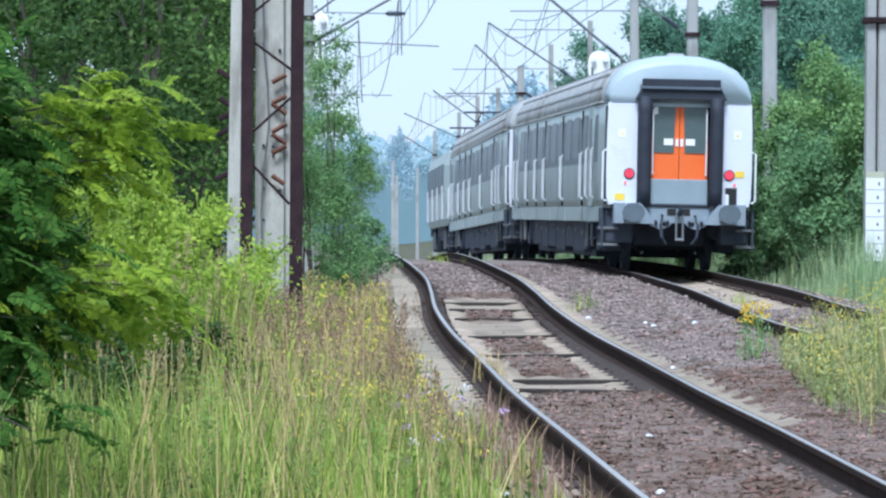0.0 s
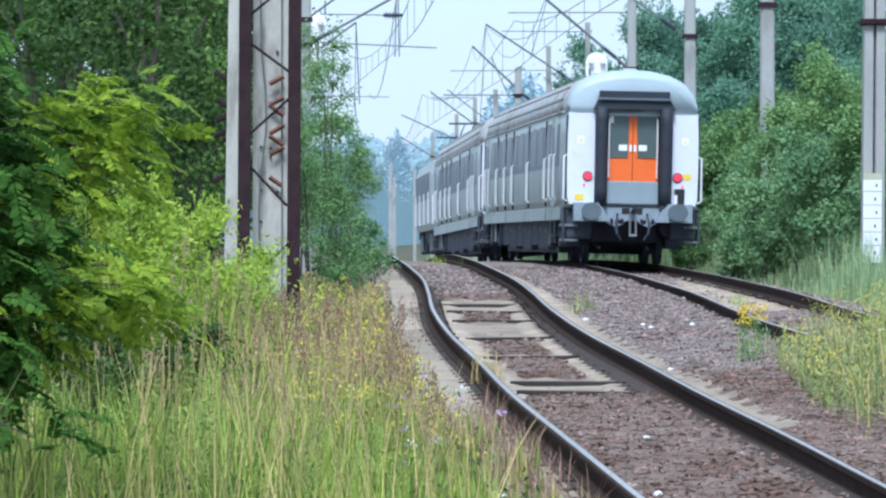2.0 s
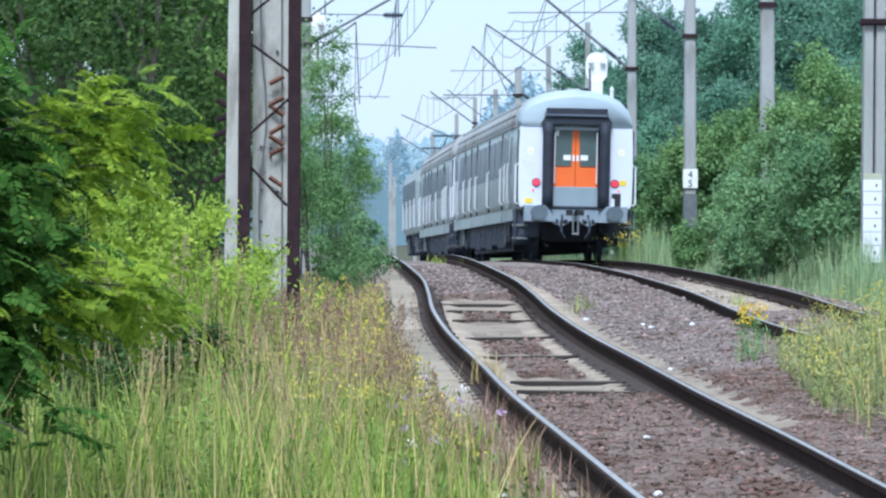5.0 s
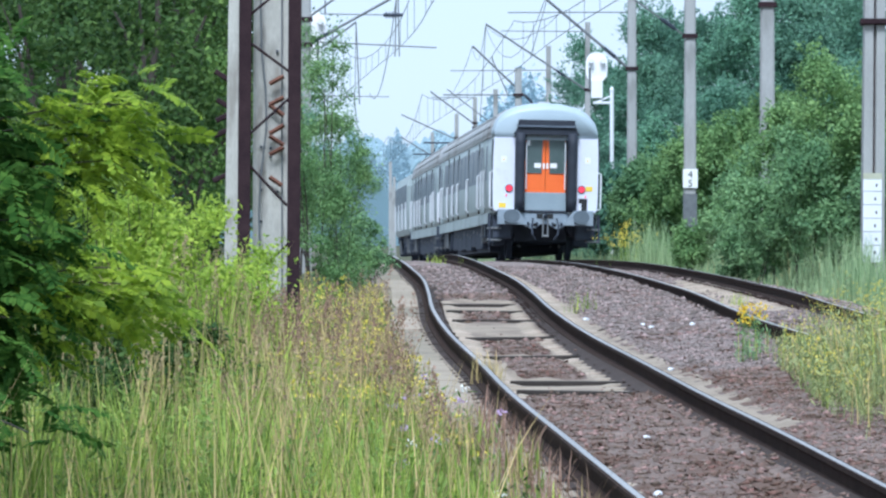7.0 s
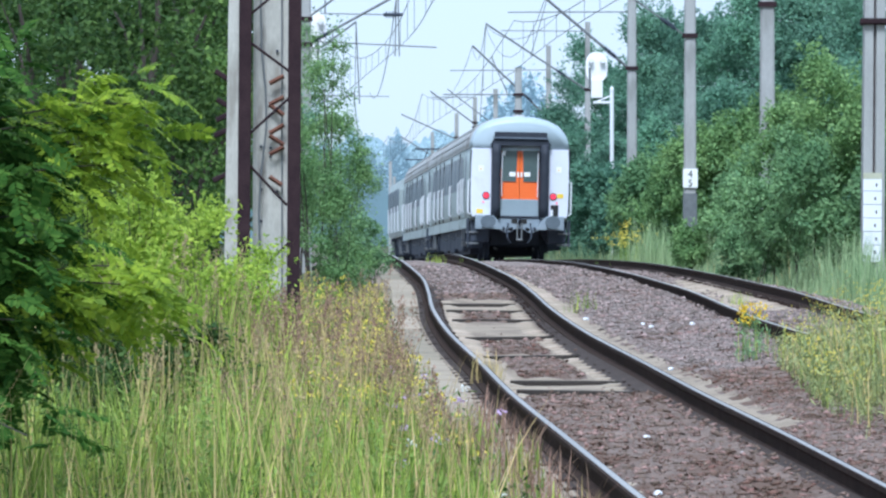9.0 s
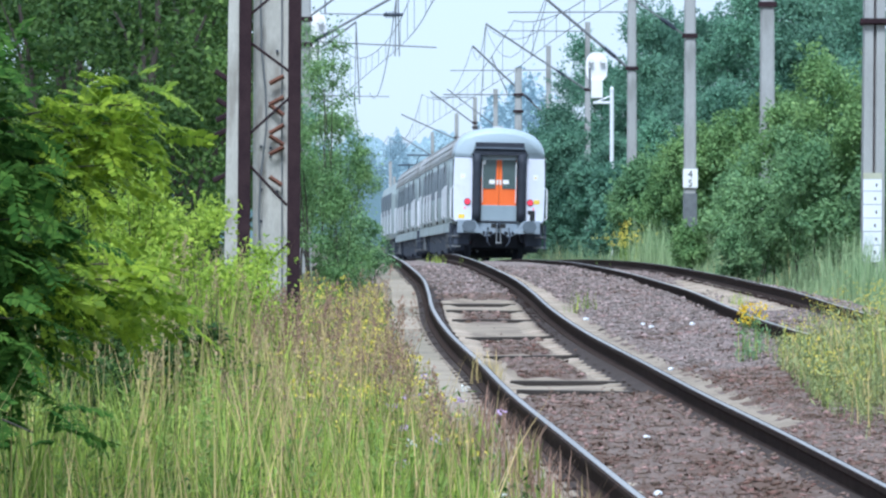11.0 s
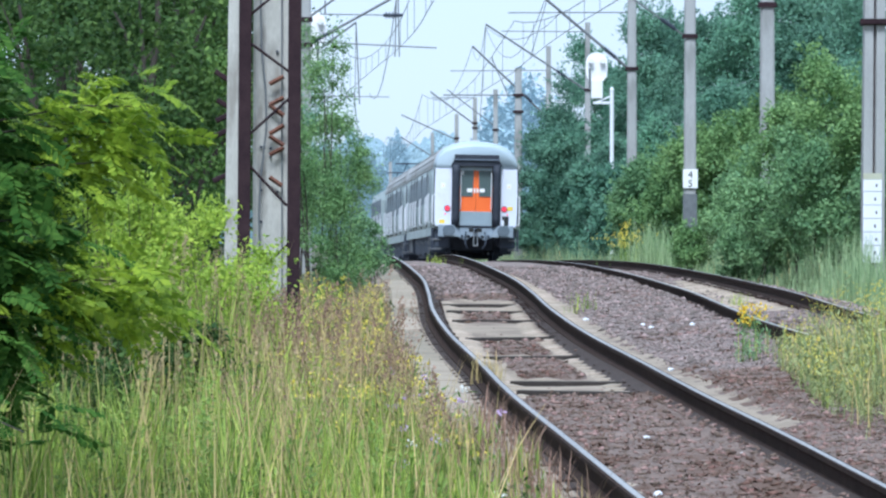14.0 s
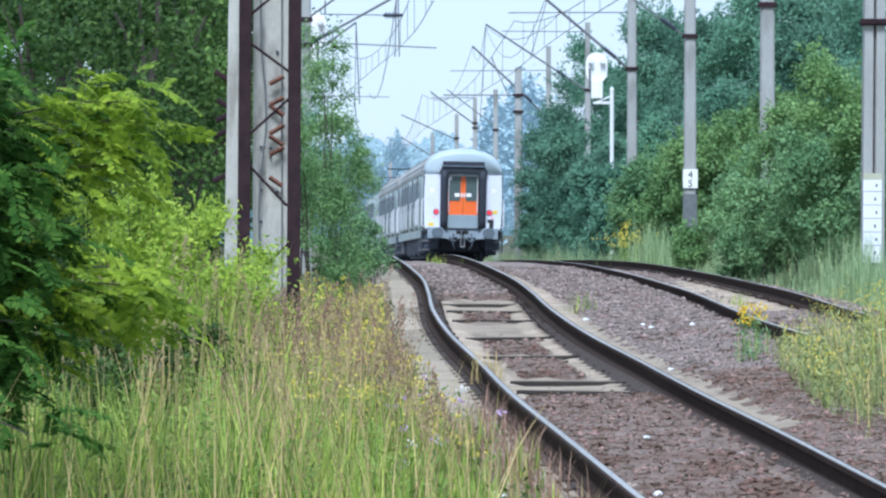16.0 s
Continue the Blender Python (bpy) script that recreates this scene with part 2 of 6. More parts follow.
def loft(bm, rings, closed=True, caps=True):
    """A skin over rings of equally many points."""
    rows = [[bm.verts.new(p) for p in ring] for ring in rings]
    n = len(rows[0])
    for u, v in zip(rows, rows[1:]):
        for k in range(n if closed else n - 1):
            bm.faces.new((u[k], u[(k + 1) % n], v[(k + 1) % n], v[k]))
    if caps and closed:
        bm.faces.new(rows[0][::-1]), bm.faces.new(rows[-1])
    return bm


def root(name, m, label, category, group="", kind=""):
    ob = new(name)
    ob.matrix_basis = m
    ob.empty_display_size = 0.3
    return tagged(ob, label, category, group, kind)


# ---- the line of the two tracks: distance along y, x of the middle, height of the rail heads ----
NEAR = np.array([(-30, 4.6, -0.3), (0, 3.2, 0.0), (18, 2.24, 0.19), (24, 1.84, 0.32), (28, 1.57, 0.42), (33, 1.30, 0.49), (39, 1.09, 0.54), (46, 0.82, 0.61),
                 (53, 0.63, 0.70), (61, 0.54, 0.78), (69, 0.43, 0.84), (78, 0.17, 0.91), (88, -0.17, 0.97), (104, -0.74, 0.91), (116, -1.35, 0.6), (125, -1.9, 0.35),
                 (150, -3.4, 0.05), (180, -5.2, -0.4), (260, -10.2, -1.5), (400, -20, -2.2)])
FAR = np.array([(-30, 8.9, -0.2), (0, 7.4, 0.2), (18, 6.2, 0.45), (30, 5.3, 0.59), (40, 4.74, 0.63), (48, 4.49, 0.66), (55, 4.47, 0.69), (62, 4.44, 0.75), (70, 4.35, 0.78),
                (78, 4.14, 0.82), (90, 3.55, 0.87), (105, 2.65, 0.78), (125, 1.52, 0.46), (150, 0.41, 0.14), (180, -0.97, -0.28), (260, -5.5, -1.5), (400, -15, -2.2)])


def glide(x, xs, ys):
    """Smooth curve through nodes."""
    x = np.clip(np.asarray(x, float), xs[0], xs[-1])
    m = np.gradient(ys, xs)
    i = np.clip(np.searchsorted(xs, x) - 1, 0, len(xs) - 2)
    h = xs[i + 1] - xs[i]
    t = (x - xs[i]) / h
    return ((2 * t**3 - 3 * t * t + 1) * ys[i] + (t**3 - 2 * t * t + t) * h * m[i]
            + (-2 * t**3 + 3 * t * t) * ys[i + 1] + (t**3 - t * t) * h * m[i + 1])


def line(track, y):
    return glide(y, track[:, 0], track[:, 1]), glide(y, track[:, 0], track[:, 2])


def wobble(x, y, size, seed=0.0):
    """Cheap smooth unevenness, about -1 to 1."""
    x, y = np.asarray(x) / size, np.asarray(y) / size
    return (np.sin(x * 2.1 + seed) * np.cos(y * 1.7 + 1.3 * seed) + np.sin(x * 4.3 - y * 3.1 + 2 * seed) * 0.5 + np.cos(x * 0.9 + y * 6.1 + seed) * 0.35) / 1.6


def step(a, b, v):
    t = np.clip((v - a) / (b - a), 0, 1)
    return t * t * (3 - 2 * t)


# stretches of the near track where stones lie over the sleepers (between the rails)
HEAPS = ((14, 36.6, 1.0), (39.8, 44.1, 0.85), (45.2, 48.4, 0.8), (54.6, 57.6, 0.75), (63.5, 110, 1.0))
# places of the dark bars that stand for shaded gaps between the concrete sleepers
GAP_SHADES = (37.3, 39.1, 44.5, 49.3, 54.7, 58.3, 61.3)


def ground(x, y):
    """Height of the ground: verges, two beds of stones, and the bank."""
    x, y = np.asarray(x, float), np.asarray(y, float)
    (xn, zn), (xf, zf) = line(NEAR, y), line(FAR, y)
    u, v = x - xn, x - xf
    side = np.clip((x - xn) / np.maximum(xf - xn, 0.5), 0, 1)
    rail = zn + (zf - zn) * side
    z = rail - 0.26 - 0.03 * wobble(x, y, 0.9)
    # stones heaped inside the near track
    heap = np.zeros_like(z)
    for a, b, high in HEAPS:
        heap = np.maximum(heap, high * step(a - 0.3, a + 0.3, y + 0.25 * wobble(x * 3, y, 1.0)) * (1 - step(b - 0.4, b + 0.3, y + 0.25 * wobble(x * 3, y, 1.0, 2.0))))
    half = np.where(y < 37.5, 0.55, np.where(y > 62, 0.6, 0.36)) + 0.06 * wobble(x * 2, y, 0.4)
    inside = (1 - step(half - 0.1, half, np.abs(u))) * (y > 5)
    z = np.where(np.abs(u) < 0.66, rail - 0.225 + inside * heap * (0.055 + 0.02 * wobble(x, y, 0.25)), z)
    # the far track is full of stones on its inside but for a short stretch
    far_heap = 1 - step(59, 61, y) * (1 - step(80, 82, y))
    z = np.where(np.abs(v) < 0.64, rail - 0.235 + 0.05 * far_heap, z)
    # stones pushed up against the sleepers' ends
    ends = (np.abs(u) > 0.9) & (np.abs(u) < 1.34)
    z = np.where(ends & (u < 0), rail - 0.199, z)
    z = np.where((u > 0.9) & (v < -1.5), rail - 0.197 + 0.05 * step(1.2, 1.42, u + 0.08 * wobble(x, y, 0.3) + 0.35 * (1 - step(30, 33, y))) - 0.1 * step(1.5, 2.2, u), z)
    k = step(-2.6, -1.5, v) * (1 - step(-0.92, -0.84, v)) * (np.abs(u) > 1.36)
    z = z + k * (rail - 0.11 - 0.02 * wobble(x, y, 0.5) - z)
    z = np.where((v > 0.86) & (v < 1.6), rail - 0.17, z)
    # brake dust banked against the rails
    dust = ((np.abs(u) > 0.55) & (np.abs(u) < 0.9)) | ((np.abs(v) > 0.6) & (np.abs(v) < 0.86))
    z = np.where(dust & (y > 5), rail - 0.17, z)
    # verges outside both beds
    left, right = step(1.35, 2.6, -u), step(1.9, 3.2, v)
    z = z - left * 0.22 - right * 0.3 + 0.06 * wobble(x, y, 2.5) * np.maximum(left, right)
    z = z + step(8.5, 20, v) * 1.6 + step(30, 120, v) * 2.0 + step(7, 30, -u) * 0.6
    return z


def on_ground(x, y):
    return float(ground(np.array([x]), np.array([y]))[0])


def ground_sheet():
    """One sheet out to the horizon, fine between and beside the tracks."""
    ys = np.concatenate([np.arange(-40, 14, 3.0), np.arange(14, 70, 0.12), np.arange(70, 112, 0.4), np.arange(112, 260, 4.0), np.array([300, 400, 600, 1000, 2000, 4500.0])])
    us = np.concatenate([np.array([-4000, -900, -250, -90, -40, -20, -12, -8, -6, -4.5, -3.5]), np.arange(-2.8, 8.4, 0.1), np.array([9, 10, 11.5, 13, 15, 18, 25, 40, 90, 250, 900, 4000.0])])
    yy, uu = np.meshgrid(ys, us, indexing="ij")
    xx = uu + line(NEAR, yy)[0] * (np.abs(uu) < 200)
    zz = ground(xx, yy)
    v = np.stack([xx, yy, zz], -1).reshape(-1, 3)
    a, b = len(ys), len(us)
    i = (np.arange(a - 1)[:, None] * b + np.arange(b - 1)[None]).ravel()
    ob = raw("ground", v, np.stack([i, i + 1, i + b + 1, i + b], 1), "soil")
    ob.data.materials.append(M["ballast"])
    ob.data.materials.append(M["grit"])
    ob.data.materials.append(M["rust_dust"])
    ob.data.materials.append(M["ballast_grey"])
    c = ob.data
    mid = v[np.stack([i, i + b + 1], 1)].mean(1)
    (xn, _), (xf, _) = line(NEAR, mid[:, 1]), line(FAR, mid[:, 1])
    edge = 0.25 * wobble(mid[:, 0], mid[:, 1], 0.8)
    bed = (mid[:, 0] > xn - 1.55 + edge) & (mid[:, 0] < xf + 1.9 + edge)
    index = bed.astype(np.int32)
    # grey bed between the tracks; past 66 m it all carries painted haze
    index[bed & (mid[:, 0] - xn > 1.26) & (mid[:, 1] > 40 + 3.5 * wobble(mid[:, 0], mid[:, 1], 1.5, 2.0))] = 4
    index[bed & (mid[:, 1] > 66 + 2 * wobble(mid[:, 0], mid[:, 1], 1.5))] = 4
    u = np.abs(mid[:, 0] - xn)
    bare = np.ones(len(mid), bool)
    for p, q, _ in HEAPS:
        bare &= ~((mid[:, 1] > p) & (mid[:, 1] < q))
    index[bed & (mid[:, 1] > 10) & (((u > 0.86) & (u < np.where(mid[:, 0] > xn, np.where(mid[:, 1] > 31, 1.26, 0.9) + 0.06 * wobble(mid[:, 0], mid[:, 1], 0.3), 1.36))) | ((u < 0.62) & (bare | (u > np.where(mid[:, 1] < 36.5, 0.66, np.where(mid[:, 1] > 62, 0.6, 0.32))))))] = 2
    index[(np.abs(mid[:, 0] - xf) < 0.62) & (mid[:, 1] > 60) & (mid[:, 1] < 80)] = 2
    w = np.abs(mid[:, 0] - xf)
    index[bed & (((u > np.where(mid[:, 1] < 36.5, 0.62, 0.52)) & (u < 0.9)) | ((w > 0.6) & (w < 0.88)))] = 3
    c.polygons.foreach_set("material_index", index)
    c.shade_smooth()
    return tagged(ob, "rough ground with brown ballast beds and grassy verges", "ground", kind="structure")


ground_sheet()


# ---- the tracks ----
RAIL = [(-0.036, -0.006), (-0.016, -0.001), (0.026, 0.0), (0.035, -0.004), (0.036, -0.035), (0.012, -0.05), (0.01, -0.13), (0.07, -0.155), (0.072, -0.172), (-0.072, -0.172), (-0.07, -0.155), (-0.01, -0.13), (-0.012, -0.05), (-0.036, -0.035)]


def rail_part(track, side, y0, y1, parent):
    ys = np.concatenate([np.arange(y0, 110, 0.5), np.arange(110, y1, 4.0)])
    x, z = line(track, ys)
    rings = [[(xx + side * 0.7535 - side * px, yy, zz + pz) for px, pz in RAIL] for xx, yy, zz in zip(x, ys, z)]
    ob = part("rail", loft(bmesh.new(), rings), "rail_side", parent, "dark rusty rail with a polished head")
    ob.data.materials.append(M["rail_head"])
    for p in ob.data.polygons:
        if p.normal.z > 0.8 and max(ob.data.vertices[i].co.z - float(line(track, ob.data.vertices[i].co.y)[1]) for i in p.vertices) > -0.01 and len(p.vertices) == 4:
            if min(ob.data.vertices[i].co.z - float(line(track, ob.data.vertices[i].co.y)[1]) for i in p.vertices) > -0.0025:
                p.material_index = 1
    return ob


def sleeper_mesh(mat):
    """Concrete sleeper, lower in the middle, with seats for the rails."""
    bm = bmesh.new()
    tops = [(-1.3, -0.02, 0.11), (-1.25, 0.0, 0.125), (-0.45, 0.0, 0.125), (-0.3, -0.03, 0.1), (0.3, -0.03, 0.1), (0.45, 0.0, 0.125), (1.25, 0.0, 0.125), (1.3, -0.02, 0.11)]
    loft(bm, [[(x, -w - 0.02, -0.2), (x, -w, z - 0.015), (x, -w + 0.015, z), (x, w - 0.015, z), (x, w, z - 0.015), (x, w + 0.02, -0.2)] for x, z, w in tops])
    me = bpy.data.meshes.new("sleeper")
    bmesh.ops.recalc_face_normals(bm, faces=bm.faces)
    bm.to_mesh(me)
    bm.free()
    me.materials.append(M[mat])
    return me


def gap_shade_mesh():
    """Short dark bar that stands for the shaded gap between two sleepers."""
    bm = box(bmesh.new(), -0.5, 0.56, -0.05, 0.05, -0.15, 0.016, 0.01)
    me = bpy.data.meshes.new("timber")
    bm.to_mesh(me)
    bm.free()
    me.materials.append(M["timber"])
    return me


def plate_mesh():
    """Ribbed plate with two clips on each side of a rail."""
    bm = bmesh.new()
    box(bm, -0.19, 0.19, -0.085, 0.085, 0.0, 0.022)
    for s in (-1, 1):
        box(bm, s * 0.115 - 0.03, s * 0.115 + 0.03, -0.06, 0.06, 0.0, 0.024)
        tube(bm, [(s * 0.115, 0, 0.01), (s * 0.115, 0, 0.028)], 0.02, 6)
    me = bpy.data.meshes.new("baseplate")
    bmesh.ops.recalc_face_normals(bm, faces=bm.faces)
    bm.to_mesh(me)
    bm.free()
    me.materials.append(M["rail_side"])
    return me


SLEEPER, GAP_SHADE, PLATE = sleeper_mesh("concrete"), gap_shade_mesh(), plate_mesh()


def railway_track(track, y0, y1, label):
    top = root("railway_track", pose(0, 0, 0), label, "railway track", "tracks of the line", "structure")
    for side in (-1, 1):
        rail_part(track, side, y0, 230.0, top)
    rng = random.Random(len(label))
    for k in range(int((y1 - y0) / 0.6)):
        y = y0 + 0.6 * k
        x, z = (float(a) for a in line(track, y))
        dx = float(line(track, y + 0.5)[0]) - float(line(track, y - 0.5)[0])
        m = pose(x + rng.uniform(-0.02, 0.02), y, z - 0.195 + rng.uniform(-0.006, 0.004), rng.uniform(-0.6, 0.6), 0, math.degrees(-dx) + rng.uniform(-0.8, 0.8))
        s = shared("sleeper", SLEEPER, top, m)
        for side in (-1, 1):
            shared("baseplate", PLATE, s, pose(side * 0.7535, 0, 0.001))


# lays the dark bars that imitate shade between sleepers
def timbers():
    for k, y in enumerate(GAP_SHADES):
        x, z = (float(a) for a in line(NEAR, y))
        ob = shared("timber_baulk", GAP_SHADE, None, pose(x + 0.05 * math.sin(7 * k), y, z - 0.195, 0, 0.9 * math.cos(5 * k), 4 * math.sin(3 * k)))
        tagged(ob, "dark bar standing for shade in a gap between the sleepers", "timber", "timbers between the rails")


def edge_slabs():
    """Long flat concrete covers laid end to end beside the near rail."""
    bm = box(bmesh.new(), -0.19, 0.19, -2.02, 2.02, -0.14, 0.0, 0.012)
    me = bpy.data.meshes.new("edge_slab")
    bm.to_mesh(me)
    bm.free()
    me.materials.append(M["slab"])
    rng = random.Random(31)
    for k in range(15):
        y = 33.0 + 4.1 * k
        x, z = (float(a) for a in line(NEAR, y))
        (xa, za), (xb, zb) = ((float(a) for a in line(NEAR, y + d)) for d in (-1.9, 1.9))
        ob = shared("concrete_slab", me, None, pose(x - 1.11 + rng.uniform(-0.02, 0.02), y, z - 0.172 + rng.uniform(-0.006, 0.006), math.degrees(math.atan2(zb - za, 3.8)), rng.uniform(-1.5, 1.5), math.degrees(math.atan2(xa - xb, 3.8)) + rng.uniform(-0.4, 0.4)))
        tagged(ob, "long flat buff concrete cover slab beside the rail", "slab", "slabs beside the rail")


timbers()
edge_slabs()
railway_track(NEAR, -20.0, 100.0, "near railway track with worn concrete sleepers half buried in ballast")
railway_track(FAR, -20.0, 100.0, "far railway track with dark rails in grey ballast")


# ---- the train ----
HALF = [(1.36, 1.14), (1.40, 1.3), (1.4125, 1.9), (1.405, 2.6), (1.385, 3.06)]
ROOF = [(1.385, 3.06), (1.365, 3.26), (1.28, 3.49), (1.08, 3.71), (0.78, 3.86), (0.4, 3.945), (0.0, 3.97)]


def along(points, y, wide=1.0, top=3.97, base=3.06):
    """A half outline mirrored at station y; the part above base is lowered so that its crest lies at top."""
    k = (top - base) / (3.97 - base)
    half = [(x * wide, z if z <= base else base + (z - base) * k) for x, z in points]
    return [(x, y, z) for x, z in half] + [(-x, y, z) for x, z in reversed(half) if x > 0]


def shell(bm, y0, y1):
    """Both sides of the body, drawn in at the ends."""
    for s in (-1, 1):
        loft(bm, [[(s * x * w, y, z) for x, z in HALF] + [(s * (x * w - 0.06), y, z) for x, z in reversed(HALF)] for y, w in ((y0, 0.945), (y0 + 0.35, 0.962), (y0 + 0.9, 1.0), (y1 - 0.9, 1.0), (y1 - 0.35, 0.962), (y1, 0.945))])
    box(bm, -1.3, 1.3, y0 + 0.3, y1 - 0.3, 1.13, 1.2)
    return bm


def roof_skin(bm, y0, y1):
    rings = [along(ROOF, y, w, t) for y, w, t in ((y0 + 0.62, 0.985, 3.96), (y0 + 0.9, 1.0, 3.97), (y1 - 0.9, 1.0, 3.97), (y1 - 0.62, 0.985, 3.96))]
    return loft(bm, rings, closed=True)


def cap_skin(bm, y, s):
    """Domed end of the roof; s = 1 looks to the rear."""
    rows = ((0.0, 0.93, 3.74), (0.02, 0.942, 3.81), (0.07, 0.952, 3.87), (0.17, 0.962, 3.92), (0.34, 0.972, 3.95), (0.62, 0.985, 3.96))
    return loft(bm, [along(ROOF, y + s * d, w, t) for d, w, t in rows], closed=True)


def quad_prism(bm, pts, y0, y1):
    """A plate whose outline lies in the x-z plane, between y0 and y1."""
    return loft(bm, [[(x, y0, z) for x, z in pts], [(x, y1, z) for x, z in pts]])


def disc(bm, x, y, z, rx, rz, deep, n=20):
    return quad_prism(bm, [(x + rx * math.cos(k * math.tau / n), z + rz * math.sin(k * math.tau / n)) for k in range(n)], y, y + deep)


def wheelset_mesh():
    bm = bmesh.new()
    tube(bm, [(-1.0, 0, 0), (1.0, 0, 0)], 0.085, 10)
    for s in (-1, 1):
        prof = [(0.69, 0.49), (0.715, 0.49), (0.725, 0.462), (0.825, 0.455), (0.825, 0.4), (0.775, 0.38), (0.76, 0.15), (0.69, 0.38)]
        rings = [[(s * x, r * math.cos(a), r * math.sin(a)) for x, r in prof] for a in (k * math.tau / 28 for k in range(29))]
        loft(bm, rings, closed=True, caps=False)
        for k in range(3):
            a = k * math.tau / 3
            tube(bm, [(s * 0.845, 0.25 * math.cos(a), 0.25 * math.sin(a)), (s * 0.82, 0.25 * math.cos(a), 0.25 * math.sin(a))], 0.03, 6)
    return bm


WHEELS = []


def bogie(car, y, base=2.5):
    bm = bmesh.new()
    for s in (-1, 1):
        loft(bm, [[(s * 1.13 - 0.08, y + d, z - h), (s * 1.13 + 0.08, y + d, z - h), (s * 1.13 + 0.08, y + d, z + h), (s * 1.13 - 0.08, y + d, z + h)]
                  for d, z, h in ((-1.75, 0.72, 0.06), (-1.2, 0.74, 0.09), (-0.5, 0.6, 0.1), (0.5, 0.6, 0.1), (1.2, 0.74, 0.09), (1.75, 0.72, 0.06))])
        for d in (-base / 2, base / 2):
            box(bm, s * 1.14 - 0.14, s * 1.14 + 0.14, y + d - 0.16, y + d + 0.16, 0.33, 0.6, 0.03)
            for e in (-0.24, 0.24):
                tube(bm, [(s * 1.15, y + d + e, 0.42), (s * 1.15, y + d + e, 0.85)], 0.1, 8)
        tube(bm, [(s * 1.27, y - 0.5, 0.5), (s * 1.27, y - 0.2, 1.1)], 0.05, 8)
    box(bm, -1.0, 1.0, y - 0.25, y + 0.25, 0.55, 0.85, 0.03)
    for s in (-1, 1):
        for d in (-1.7, 1.7):
            part("brake_hanger", box(bmesh.new(), min(s * 0.86, s * 1.2), max(s * 0.86, s * 1.2), y + d - 0.1, y + d + 0.1, 0.34, 0.86, 0.03), "under", car, "dark brake hanger")
            part("brake_rod", tube(bmesh.new(), [(s * 0.55, y + d * 0.6, 0.4), (s * 0.5, y + d * 1.1, 0.32)], 0.03, 6), "steel", car, "worn steel brake rod")
        for d in (-0.62, 0.62):
            part("damper", tube(bmesh.new(), [(s * 1.3, y + d, 0.42), (s * 1.3, y + d * 0.8, 0.95)], 0.045, 8), "steel", car, "pale hydraulic damper")
    b = part("bogie", bm, "under", car, "dark greasy bogie frame")
    for d in (-base / 2, base / 2):
        w = part("wheelset", wheelset_mesh(), "under", car, "dark steel wheels on an axle")
        w.location = (0, y + d, 0.46)
        WHEELS.append((w, y + d))
    for s in (-1, 1):
        for d in (-base / 2, base / 2):
            part("axle_cover", disc(bmesh.new(), 0, 0, 0, 0.1, 0.1, 0.03, 12), "steel", car, "pale metal axle box cover").matrix_basis = pose(s * 1.285, y + d, 0.46, 0, 0, 90 * s)
    return b


